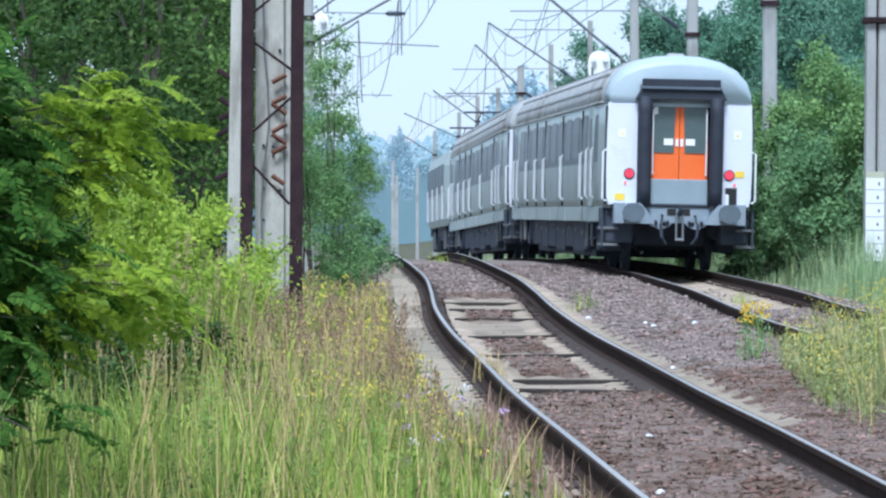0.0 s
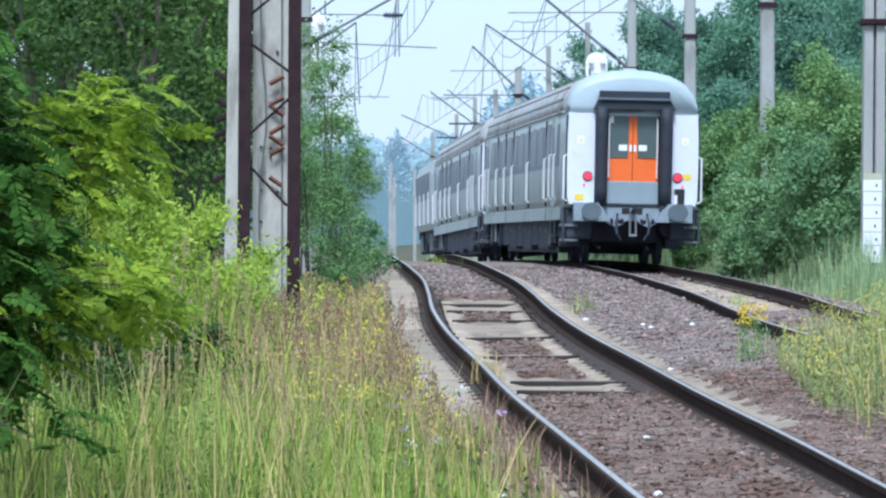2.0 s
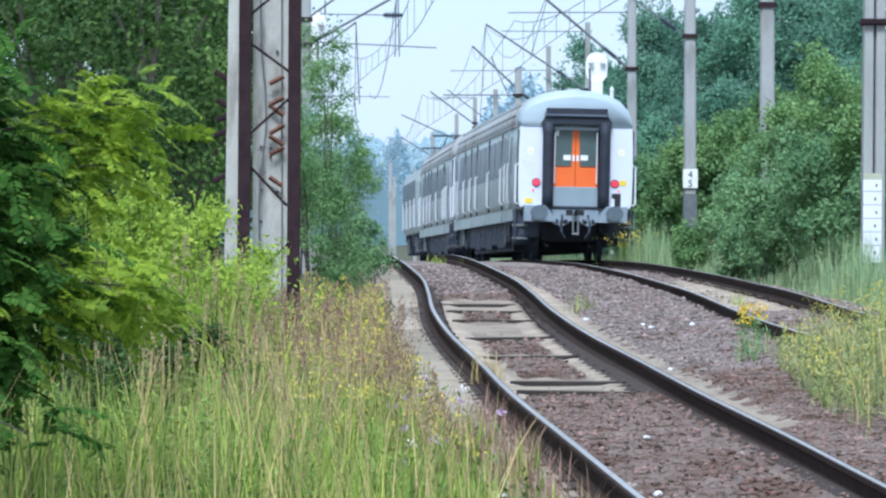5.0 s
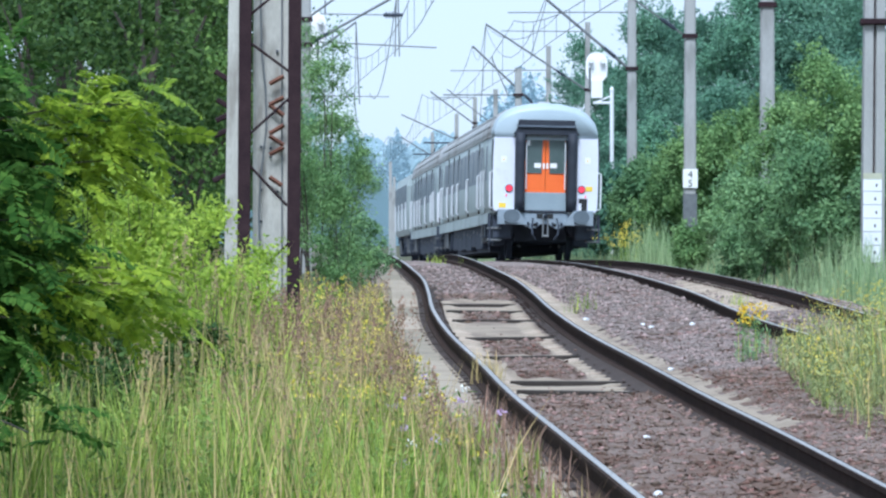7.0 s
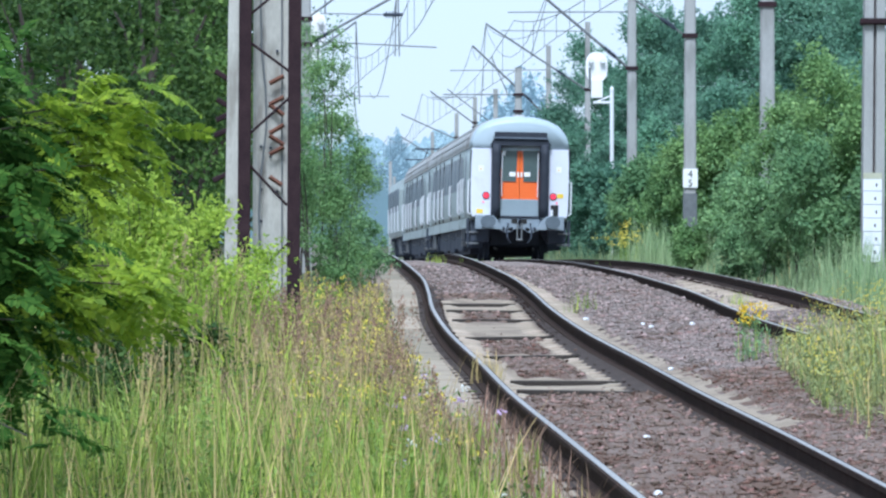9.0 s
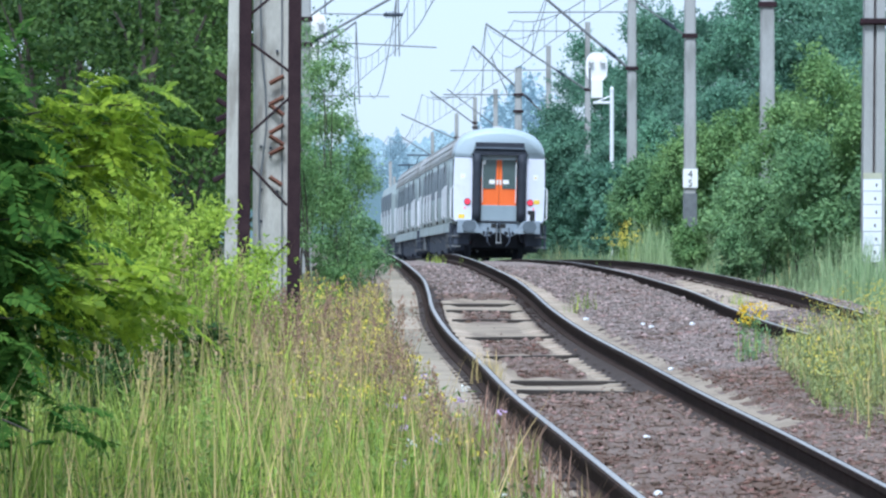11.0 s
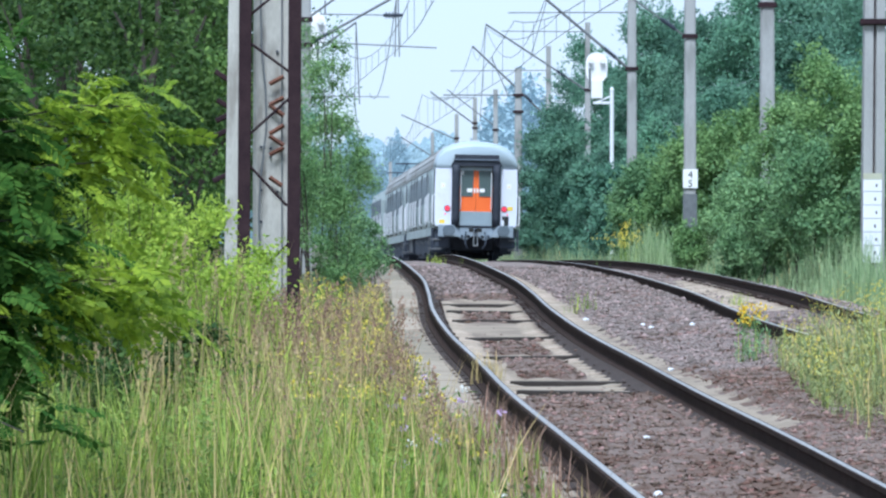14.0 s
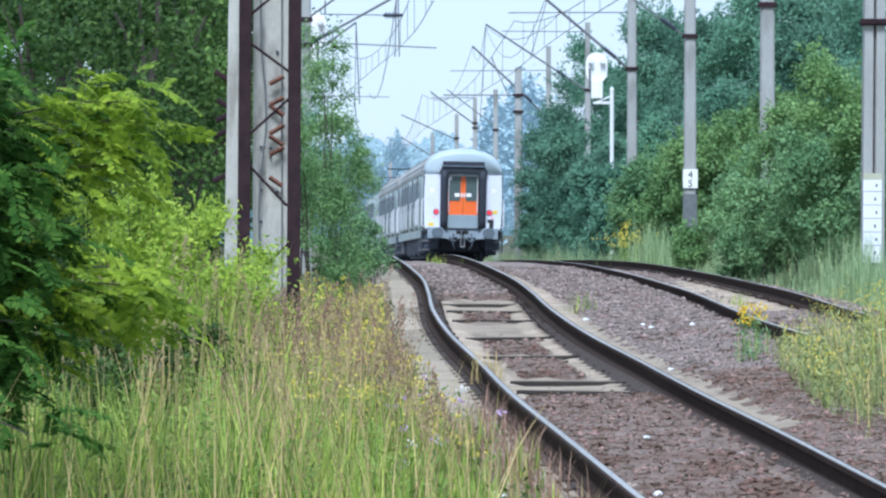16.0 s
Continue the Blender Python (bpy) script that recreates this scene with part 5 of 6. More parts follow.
def left_woods():
    for x, y, h, low, rx, ry, n, per, seed, mat in ((-7.6, 66, 9.0, 0.4, 2.6, 2.2, 150, 90, 1, "leaf_dark"), (-4.7, 62, 9.5, 0.6, 2.3, 2.0, 150, 90, 2, "leaf_dark"), (-3.55, 58, 7.6, 0.3, 1.05, 1.3, 75, 80, 3, "leaf_mid"),
                                                (-6.1, 74, 11, 1.5, 2.6, 2.2, 120, 80, 4, "leaf_dark"), (-9.5, 78, 11, 0.8, 3.0, 2.6, 100, 80, 5, "leaf_dark"), (-5.2, 88, 11, 0.2, 2.2, 2.0, 170, 110, 57, "leaf_dark"), (-8.2, 92, 12, 0.2, 2.6, 2.0, 190, 110, 58, "leaf_dark"), (-6.6, 98, 13, 0.2, 3.0, 2.0, 200, 110, 59, "leaf_dark"), (-4.3, 70, 9.0, 0.2, 1.2, 1.2, 120, 110, 60, "leaf_dark"), (-4.4, 80, 6.5, 0.1, 1.0, 1.0, 130, 110, 63, "leaf_dark"), (-4.4, 50, 5.0, 0.2, 1.2, 1.2, 70, 80, 6, "leaf_dark"), (-4.0, 54, 6.4, 0.2, 1.3, 1.2, 80, 80, 16, "leaf_dark"), (-5.0, 56, 8.0, 0.3, 1.5, 1.3, 90, 90, 68, "leaf_dark"), (-7.2, 72, 8.5, 0.3, 1.7, 1.5, 100, 90, 70, "leaf_dark"), (-9.4, 92, 9.0, 0.3, 2.4, 1.6, 130, 100, 76, "leaf_dark"), (-5.6, 104, 13, 0.2, 3.2, 2.0, 220, 120, 69, "leaf_dark")):
        tall = min(h, 3.4 + 0.05 * y)
        woody("tree", x, y, tall, low, (rx, ry), int(n * 1.35 * tall / h), int(per * 1.0), 0.096, mat, "dense dark green broadleaf tree beside the line", "tree", "trees of the left wood", seed, 0.3)
    for x, y, h, low, rx, total, seed, mat in ((-2.25, 66, 4.9, 0.3, 0.6, 4200, 7, "leaf_warm"), (-1.95, 72, 3.9, 0.2, 0.75, 6400, 8, "leaf_warm"), (-1.55, 63, 2.3, 0.0, 0.5, 3200, 9, "leaf_warm"), (-2.6, 76, 5.5, 0.3, 0.75, 4200, 10, "leaf_bank"),
                                              (-1.75, 80, 3.1, 0.1, 0.65, 5000, 19, "leaf_bank"), (-3.1, 86, 4.2, 0.1, 0.9, 6000, 20, "leaf_haze"), (-1.3, 70, 1.5, 0.0, 0.4, 2000, 23, "leaf_bank"), (-1.8, 67, 4.7, 2.9, 0.42, 750, 24, "leaf_warm")):
        mound("sapling", x, y, h, rx, rx, 20, total, 0.062, mat, "slender green sapling with loose airy foliage beside the track", "tree", "saplings beside the track", seed, low, 0.45, 2)
    for x, y, h, rx, n, seed in ((-1.76, 33, 1.3, 0.18, 22, 62), (-1.56, 37, 1.15, 0.2, 20, 77), (-1.7, 35, 1.3, 0.18, 20, 79), (-1.9, 38, 1.6, 0.22, 28, 83), (-1.72, 40, 1.55, 0.22, 24, 90), (-2.05, 34, 2.05, 0.35, 50, 11), (-2.4, 33, 2.4, 0.4, 64, 12), (-2.7, 34, 2.35, 0.35, 50, 13), (-2.25, 37, 2.1, 0.35, 42, 15), (-3.3, 36, 2.5, 0.55, 56, 17), (-2.65, 35, 2.3, 0.38, 54, 18)):
        woody("shrub", x, y, h + 0.22, 0.0, (rx, rx), n, 90, 0.055, "leaf_bright", "bright yellow-green young shrub in the tall grass", "shrub", "shrubs in the grass", seed, 0.15, stems=4, hollow=0.25, narrow=0.5)

    # dark bushes added for the shaded depth behind grass and locust
    for x, y, h, rx, n, seed in ((-2.95, 31, 2.2, 0.45, 60, 80), (-3.25, 33, 2.6, 0.5, 60, 81), (-2.75, 30, 1.85, 0.4, 50, 82), (-2.9, 29, 1.55, 0.4, 44, 71), (-2.45, 30, 1.5, 0.36, 40, 72), (-2.1, 30.5, 1.4, 0.32, 36, 73), (-1.78, 31, 1.25, 0.26, 30, 74), (-2.7, 27, 1.2, 0.36, 36, 75), (-2.25, 28, 1.15, 0.3, 32, 76)):
        woody("shade_bush", x, y, h, 0.0, (rx, rx), n, 80, 0.06, "leaf_dark", "low dark bush added as shade behind the tall grass", "shrub", "low bushes in the grass", seed, 0.14, stems=3, hollow=0.2, narrow=0.5)


def mound(name, x, y, height, rx, ry, lobes, total, leaf, mat, label, category, group, seed, low=0.0, narrow=0.5, stems=3):
    """A bushy tree or shrub whose crown is built of separate leafy lobes with sprigs, and dark gaps between them."""
    rng, base = np.random.default_rng(seed), on_ground(x, y)
    thing = root(name, pose(x, y, base - 0.05), label, category, group)
    rz = (height - low) / 2
    d = unit(rng.normal(size=(lobes, 3)) + np.array([0, -0.25, 0.25]))
    c = np.array([0, 0, low + rz]) + d * np.array([rx, ry, rz]) * rng.uniform(0.5, 0.86, (lobes, 1))
    size = min(rx, rz * 1.3) * rng.uniform(0.16, 0.46, lobes)
    share = size ** 2 / np.sum(size ** 2)
    places, faces = [], []
    for k in range(lobes):
        m = max(60, int(total * share[k]))
        out = unit(rng.normal(size=(m, 3)) + 0.5 * d[k] + np.array([0, 0, 0.35]))
        q = out * (size[k] * (1 - 0.5 * rng.random((m, 1)) ** 2) * (1 + 0.2 * rng.normal(size=(m, 1)))) * np.array([1, 1, 0.8])
        places.append(c[k] + q)
        faces.append(unit(out + np.array([0, 0, 0.7])))
        # sprigs that stand out of the lobe
        for j in range(8):
            g = unit(rng.normal(size=3) + 0.7 * d[k] + np.array([0, 0, 0.7]))
            t = rng.random((m // 26, 1))
            places.append(c[k] + g * size[k] * (0.8 + 0.95 * t) + rng.normal(size=(m // 26, 3)) * 0.05 * (1.4 - t))
            faces.append(unit(rng.normal(size=(m // 26, 3)) * 0.5 + g))
    m = total // 5
    places.append(np.array([0, 0, low + rz]) + unit(rng.normal(size=(m, 3))) * rng.random((m, 1)) ** 0.4 * np.array([rx, ry, rz]) * 0.75)
    faces.append(np.tile(np.array([0, 0, 1.0]), (m, 1)))
    pts = np.concatenate(places)
    pts[:, 2] = np.maximum(pts[:, 2], 0.08)
    v, f = random_leaves(rng, pts, leaf, narrow=narrow, facing=np.concatenate(faces))
    for k in range(stems):
        a = rng.uniform(0, math.tau)
        foot = Vector((0.2 * math.cos(a), 0.2 * math.sin(a), 0)) if stems > 1 else Vector((0, 0, 0))
        r = 0.003 + 0.009 * rx + height * 0.003 / math.sqrt(stems)
        goal = Vector(c[rng.integers(lobes)])
        topp = Vector((goal.x * 0.6, goal.y * 0.6, height * 0.75))
        part("trunk" if stems == 1 else "stem", tube(bmesh.new(), [foot, foot.lerp(topp, 0.5) + Vector((0.04, 0.03, 0)) * height * 0.3, topp], r, 8, r * 0.25), "bark", thing, "dark rough bark" if stems == 1 else "thin dark stem")
        for j in range(3):
            goal = Vector(c[rng.integers(lobes)])
            start = foot.lerp(topp, min(0.8, max(0.15, goal.z / height * 0.6)))
            part("limb", tube(bmesh.new(), [start, start.lerp(goal, 0.5) + Vector((0, 0, 0.08 * height * 0.3)), goal], r * 0.4, 5, r * 0.08), "bark", thing)
    raw("crown", v, f, mat, thing)
    return thing


def right_woods():
    # place, height, half width, leaves, seed: bushes at the foot of the bank, the mound behind them, and the tall wood
    rows = ((6.05, 79, 2.6, 0.7, "leaf_bank", 45), (6.55, 77, 3.3, 0.75, "leaf_bank", 61), (7.25, 78, 5.1, 0.95, "leaf_warm", 21), (8.3, 77, 4.9, 1.1, "leaf_warm", 22), (7.75, 74, 3.4, 0.75, "leaf_bank", 46),
            (6.6, 82, 4.2, 0.75, "leaf_warm", 56), (6.45, 91, 2.5, 0.75, "leaf_bank", 49), (6.9, 92, 3.3, 0.9, "leaf_bank", 25), (7.9, 95, 4.3, 1.2, "leaf_bank", 26),
            (5.25, 114, 3.6, 0.85, "leaf_bank", 47), (6.0, 112, 3.6, 0.95, "leaf_warm", 64), (6.8, 110, 4.3, 1.05, "leaf_warm", 28), (7.6, 109, 4.9, 1.15, "leaf_warm", 27), (8.6, 108, 5.3, 1.3, "leaf_warm", 29), (4.7, 117, 3.5, 0.75, "leaf_haze", 31),
            (4.55, 128, 3.9, 0.9, "leaf_haze", 32), (3.9, 140, 5.4, 1.0, "leaf_haze", 33), (3.55, 150, 4.6, 0.9, "leaf_haze", 66), (5.4, 136, 5.0, 1.1, "leaf_haze", 34), (6.3, 131, 5.4, 1.2, "leaf_haze", 30),
            (4.5, 164, 8.3, 1.45, "leaf_haze", 51), (5.9, 170, 10.2, 1.8, "leaf_haze", 52), (7.5, 150, 10.6, 1.9, "leaf_haze", 53), (9.4, 124, 10.0, 1.9, "leaf_haze", 54), (7.9, 120, 6.4, 1.4, "leaf_haze", 55), (6.6, 140, 8.8, 1.5, "leaf_haze", 38),
            (8.8, 134, 9.6, 2.1, "leaf_haze", 35), (11.4, 118, 10.0, 2.3, "leaf_haze", 36), (10.4, 98, 7.8, 1.9, "leaf_haze", 39), (9.6, 88, 6.2, 1.5, "leaf_haze", 41), (9.8, 108, 8.4, 1.7, "leaf_haze", 44),
            (5.7, 81, 1.3, 0.5, "leaf_bank", 87), (5.35, 92, 1.1, 0.5, "leaf_warm", 88), (7.5, 69, 1.5, 0.4, "leaf_warm", 89))
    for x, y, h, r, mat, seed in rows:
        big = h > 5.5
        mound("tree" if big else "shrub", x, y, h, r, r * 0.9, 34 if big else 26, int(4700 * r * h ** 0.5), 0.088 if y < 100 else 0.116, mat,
              "tall green tree on the bank, haze painted into its leaves" if big else "rounded green bush at the foot of the bank", "tree" if big else "shrub", "trees on the bank" if big else "bushes on the bank", seed, stems=1 if big else 3)


def pinnate(rng, start, way, n, leaflet):
    """One feathered leaf: pairs of leaflets along a drooping rib. Returns vertices, triangles and the rib."""
    way = unit(np.array(way, float))
    t = np.linspace(0.12, 1, n)
    length = n * leaflet * 0.42
    rib = np.array(start) + way * (t[:, None] * length) + np.array([0, 0, -1.0]) * (t[:, None] ** 2) * length * rng.uniform(0.15, 0.5)
    tang = unit(np.gradient(rib, axis=0))
    across = unit(np.cross(tang, np.array([0, 0, 1.0]) + rng.normal(size=3) * 0.35))
    vs, fs, k = [], [], 0
    for s in (-1, 1):
        w = unit(across * s * 0.9 + tang * 0.45 + rng.normal(size=(n, 3)) * 0.12 + np.array([0, 0, -0.25]))
        size = leaflet * (0.7 + 0.45 * np.sin(t * 2.6)) * rng.uniform(0.85, 1.15, n)
        # rounded leaflets of six corners
        nrm = unit(np.cross(w, tang))
        cross = unit(np.cross(nrm, w))
        L, W = size[:, None], size[:, None] * 0.42
        v = np.stack([rib, rib + w * L * 0.3 + cross * W / 2, rib + w * L * 0.75 + cross * W * 0.46, rib + w * L, rib + w * L * 0.75 - cross * W * 0.46, rib + w * L * 0.3 - cross * W / 2], 1)
        i = np.arange(n)[:, None] * 6 + k
        fs.append(np.concatenate([i + np.array([[0, 1, 5]]), i + np.array([[1, 2, 5]]), i + np.array([[2, 4, 5]]), i + np.array([[2, 3, 4]])], 0))
        vs.append(v.reshape(-1, 3))
        k += n * 6
    return np.concatenate(vs), np.concatenate(fs), rib


BRANCHES = []


def feather_tree():
    """Locust tree whose feathered branches hang into the view."""
    rng = np.random.default_rng(77)
    x, y = -3.3, 21.0
    base = on_ground(x, y)
    thing = root("locust_tree", pose(x, y, base - 0.05), "locust tree with arching branches of feathered bright green leaves", "tree")
    part("trunk", tube(bmesh.new(), [(0, 0, 0), (0.06, 0.05, 1.2), (-0.05, 0.0, 2.4), (0.05, 0, 4.2)], 0.11, 10, 0.04), "bark", thing, "dark furrowed trunk")
    # limbs: height on the trunk, reach to the side, depth, height at the end
    # how many limbs at the front of the list carry shade-dark leaves
    old = 5
    limbs = [(1.2, 1.35, -0.8, 1.95), (1.1, 1.42, -0.7, 1.72), (0.9, 1.25, -0.8, 1.45), (1.3, 1.2, -0.7, 2.1), (1.1, 1.5, -0.5, 1.55), (1.9, 1.86, 0.15, 2.4), (1.1, 1.85, -0.3, 1.7), (1.1, 1.9, -0.4, 1.6), (1.5, 1.65, 0.0, 2.2), (1.9, 1.82, 0.0, 2.5), (1.6, 1.45, 0.5, 2.3), (1.9, 1.1, -0.5, 2.6), (1.5, 1.78, 0.3, 2.28), (1.2, 1.3, -0.4, 1.75), (1.3, 1.15, 0.2, 1.45), (1.0, 1.9, 0.3, 1.5), (0.9, 1.15, -0.3, 1.2),
             (1.6, 1.0, 0.6, 2.75), (2.0, 0.9, 0.0, 2.9), (1.0, 1.05, 0.8, 1.6), (0.8, 0.85, 0.2, 0.95), (0.9, 1.15, 0.9, 1.85), (0.7, 1.05, -0.5, 1.3), (1.4, 1.0, -0.2, 2.15), (1.1, 1.05, 0.5, 2.4), (0.6, 0.9, 0.4, 0.85), (1.0, 1.75, 0.0, 1.4),
             (0.8, 1.5, -2.6, 1.0)]
    for k, (z0, reach, deep, z1) in enumerate(limbs):
        # inner and forward limbs: leaves coloured dark in place of shade
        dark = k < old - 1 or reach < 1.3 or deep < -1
        a, b = Vector((0, 0, z0)), Vector((reach, deep, z1 - base))
        mid = a.lerp(b, 0.55) + Vector((0, 0, 0.28))
        pts = [p - a for p in (a, a.lerp(mid, 0.6) + Vector((0, 0, 0.05)), mid, mid.lerp(b, 0.6) + Vector((0, 0, 0.04)), b)]
        branch = part("branch", tube(bmesh.new(), pts, 0.01, 6, 0.003), "bark", thing, "thin arching branch")
        branch.location = a
        kept = {"leaf_shade": [[], [], 0], "leaf_pinnate": [[], [], 0]}
        for j in range(60):
            t = rng.uniform(0.3, 1.0)
            i = min(3, int(t * 4))
            p = np.array(pts[i].lerp(pts[i + 1], t * 4 - i)) + rng.normal(size=3) * np.array([0.1, 0.16, 0.09])
            ang = rng.uniform(0, math.tau)
            w = np.array([0.55 + 0.5 * math.cos(ang), 0.6 * math.sin(ang), rng.uniform(-0.25, 0.4)])
            v, f, rib = pinnate(rng, p, w, int(rng.integers(10, 16)), rng.uniform(0.036, 0.052))
            # leaves far out on the limb take the lit colour, the others the shaded
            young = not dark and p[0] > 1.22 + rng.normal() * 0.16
            store = kept["leaf_pinnate" if young else "leaf_shade"]
            store[0].append(v)
            store[1].append(f + store[2])
            store[2] += len(v)
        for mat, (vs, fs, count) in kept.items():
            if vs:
                raw("leaves", np.concatenate(vs), np.concatenate(fs), mat, branch, "dark inner feathered leaves, shade put into their colour" if mat == "leaf_shade" else "yellow-green outer feathered leaves")
        BRANCHES.append((branch, tuple(a)))


def blades(rng, x, y, height, width, lean=0.35):
    """Grass blades that bend over: three bends and a tip."""
    n = len(x)
    z = ground(x, y) - 0.02
    a = rng.uniform(0, math.tau, n)
    out = np.stack([np.cos(a), np.sin(a), np.zeros(n)], 1)
    b = a + math.pi / 2 + rng.uniform(-0.6, 0.6, n)
    side = np.stack([np.cos(b), np.sin(b), np.zeros(n)], 1)
    bend = height * lean * rng.uniform(0.2, 1.5, n)
    rows = []
    for t, w in ((0, 1.0), (0.4, 0.9), (0.75, 0.6)):
        c = np.stack([x, y, z + height * t * (1 - 0.1 * t)], 1) + out * (bend * t * t)[:, None]
        rows += [c - side * (width * w / 2)[:, None], c + side * (width * w / 2)[:, None]]
    rows.append(np.stack([x, y, z + height * 0.9], 1) + out * bend[:, None])
    v = np.stack(rows, 1)
    i = np.arange(n)[:, None] * 7
    f = np.concatenate([i + np.array([t]) for t in ([0, 1, 3], [0, 3, 2], [2, 3, 5], [2, 5, 4], [4, 5, 6])], 0)
    return v.reshape(-1, 3), f


def seeded(rng, x, y, height, head, name, label, per=16, seed_mat="seed", stem_w=0.0045, size=0.03, puff=0.022):
    """Stems with a loose head of small grains: two objects of kind stuff."""
    v, f = blades(rng, x, y, height, np.full(len(x), stem_w), 0.12)
    n = len(x)
    tip, low = v.reshape(n, 7, 3)[:, 6], v.reshape(n, 7, 3)[:, 4]
    t = rng.random((n, per, 1))
    axis = unit(tip - low)[:, None]
    p = tip[:, None] - axis * (t * np.reshape(head, (-1, 1, 1))) + rng.normal(size=(n, per, 3)) * puff * (0.4 + t)
    way = unit(axis + rng.normal(size=(n, per, 3)) * 0.35).reshape(-1, 3)
    side = unit(np.cross(way, rng.normal(size=way.shape)))
    s = size * rng.uniform(0.7, 1.3, len(way))
    hv, hf = leaf_mesh(p.reshape(-1, 3), way, side, s, s * 0.45)
    tagged(raw(name + "_stems", v, f, "straw"), label, "grass", kind="stuff")
    tagged(raw(name + "_heads", hv, hf, seed_mat), label, "grass", kind="stuff")


def verge_place(rng, n, y0, y1, near=1.3, wide=None, tussock=1):
    """Random places on the left verge, between the track and the edge of the wood."""
    y = y0 + (y1 - y0) * rng.random(n)
    xn = line(NEAR, y)[0]
    w = (xn - near + 0.105 * y + 0.5) if wide is None else wide
    off = rng.random(n) * w
    if tussock > 1:
        k = np.arange(n) // tussock
        y, off = y[k * tussock] + rng.normal(size=n) * 0.1, np.maximum(off[k * tussock] + rng.normal(size=n) * 0.06, 0)
        xn = line(NEAR, y)[0]
    return xn - near - off, y, off


def left_meadow():
    rng = np.random.default_rng(5)
    for name, n, y0, y1, w, tall, mat, label in (("meadow_grass", 5600, 12.5, 22, 0.011, 1.0, "blade", "tall green meadow grass"), ("meadow_grass", 15000, 22, 40, 0.012, 1.05, "blade", "tall green meadow grass"),
                                               ("meadow_grass", 15000, 40, 66, 0.015, 0.95, "blade", "tall green meadow grass"), ("dry_grass", 1400, 12, 34, 0.008, 1.3, "straw", "dry straw-coloured grass"),
                                               ("dry_grass", 2600, 34, 66, 0.012, 1.0, "straw", "dry straw-coloured grass")):
        x, y, off = verge_place(rng, n, y0, y1, 0.0, None, 26 if mat == "blade" else 7)
        x, off = x - 0.95 - 0.45 * step(28, 34, y), off
        h = (0.3 + 0.68 * step(0.1, 1.9, off)) * tall * rng.uniform(0.45, 1.15, n) * (1 + 0.25 * wobble(x, y, 0.7) + 0.25 * wobble(x, y, 2.1, 4.0)) * (1 + 0.3 * step(29, 33, y) * (1 - step(42, 47, y))) * (1 + 0.35 * step(2.6, 3.6, off) * (1 - step(22, 25, y)))
        if mat == "blade":
            h = h * (1 - 0.6 * (off < 0.5) * (rng.random(n) < 0.75))
        v, f = blades(rng, x, y, h, w * rng.uniform(0.5, 1.5, n), 0.24)
        tagged(raw(name, v, f, mat), label, "grass", kind="stuff")
    for n, y0, y1, tall, far in ((420, 26, 38, 1.5, 1.5), (700, 40, 64, 1.05, 2.1)):
        x, y, off = verge_place(rng, n, y0, y1, 1.5)
        h = (0.45 + 0.65 * step(0.1, 1.9, off)) * tall * rng.uniform(0.7, 1.15, n)
        seeded(rng, x, y, h, rng.uniform(0.12, 0.26, n), "seeding_grass", "tall seeding grass with beige heads", 30, "seed", 0.0055 * far, 0.017 * far ** 0.7, 0.008 * far ** 0.6)
    # stiff straw stalks and reddish sorrel
    for name, n, y0, y1, near, wide, low, high, thick, mat, label in (("straw_stalks", 1300, 18, 36, 1.9, None, 0.5, 1.55, 0.0085, "straw", "stiff dry straw stalks in the meadow"),
                                                                    ("sorrel_stalks", 230, 26, 48, 1.5, 1.7, 0.5, 1.2, 0.009, "sorrel", "reddish brown dry sorrel stalks beside the track")):
        x, y, off = verge_place(rng, n, y0, y1, near, wide)
        h = rng.uniform(low, high, n)
        v, f = blades(rng, x, y, h, thick * rng.uniform(0.6, 1.3, n), 0.24)
        tagged(raw(name, v, f, mat), label, "grass", kind="stuff")
        if mat == "sorrel":
            seeded(rng, x, y, h, rng.uniform(0.2, 0.4, n), "sorrel_heads", "reddish brown seeding sorrel", 52, "sorrel", 0.006, 0.024, 0.018)
    x, y = -1.22 + rng.normal(size=170) * 0.15 - 0.45 * (rng.random(170) < 0.25), 34 + rng.normal(size=170) * 1.5
    seeded(rng, x, y, rng.uniform(0.6, 1.5, 170), rng.uniform(0.25, 0.55, 170), "tall_sorrel", "tall reddish seeding stalks before the lattice mast", 50, "sorrel", 0.008, 0.026, 0.015)
    x, y, off = verge_place(rng, 1500, 20, 33, 0.9, 0.7, 9)
    v, f = blades(rng, x, y, rng.uniform(0.12, 0.4, 1500), 0.006 * rng.uniform(0.6, 1.4, 1500), 0.5)
    tagged(raw("rail_side_stalks", v, f, "sorrel"), "brown withered stalks leaning over the rail's foot", "grass", kind="stuff")
    x, y, off = verge_place(rng, 4200, 27, 64, 1.4, 1.5, 9)
    v, f = blades(rng, x, y, rng.uniform(0.2, 0.6, 4200), 0.009 * rng.uniform(0.6, 1.4, 4200), 0.4)
    tagged(raw("dry_verge", v, f, "straw"), "low dry yellowish grass along the track", "grass", kind="stuff")
    x, y, off = verge_place(rng, 20000, 20, 60, 1.4, 1.9, 30)
    p = np.stack([x, y, ground(x, y) + rng.random(len(x)) * (0.15 + 0.5 * step(0.0, 0.9, off))], 1)
    v, f = random_leaves(rng, p, 0.07, -0.6, 0.28)
    tagged(raw("verge_herbs", v, f, "weed_leaf"), "fresh green leafy weeds along the rail", "herbs", kind="stuff")
    # low broad leaves between the blades, dark to stand for the shade there
    x, y, off = verge_place(rng, 24000, 16, 60, 1.25)
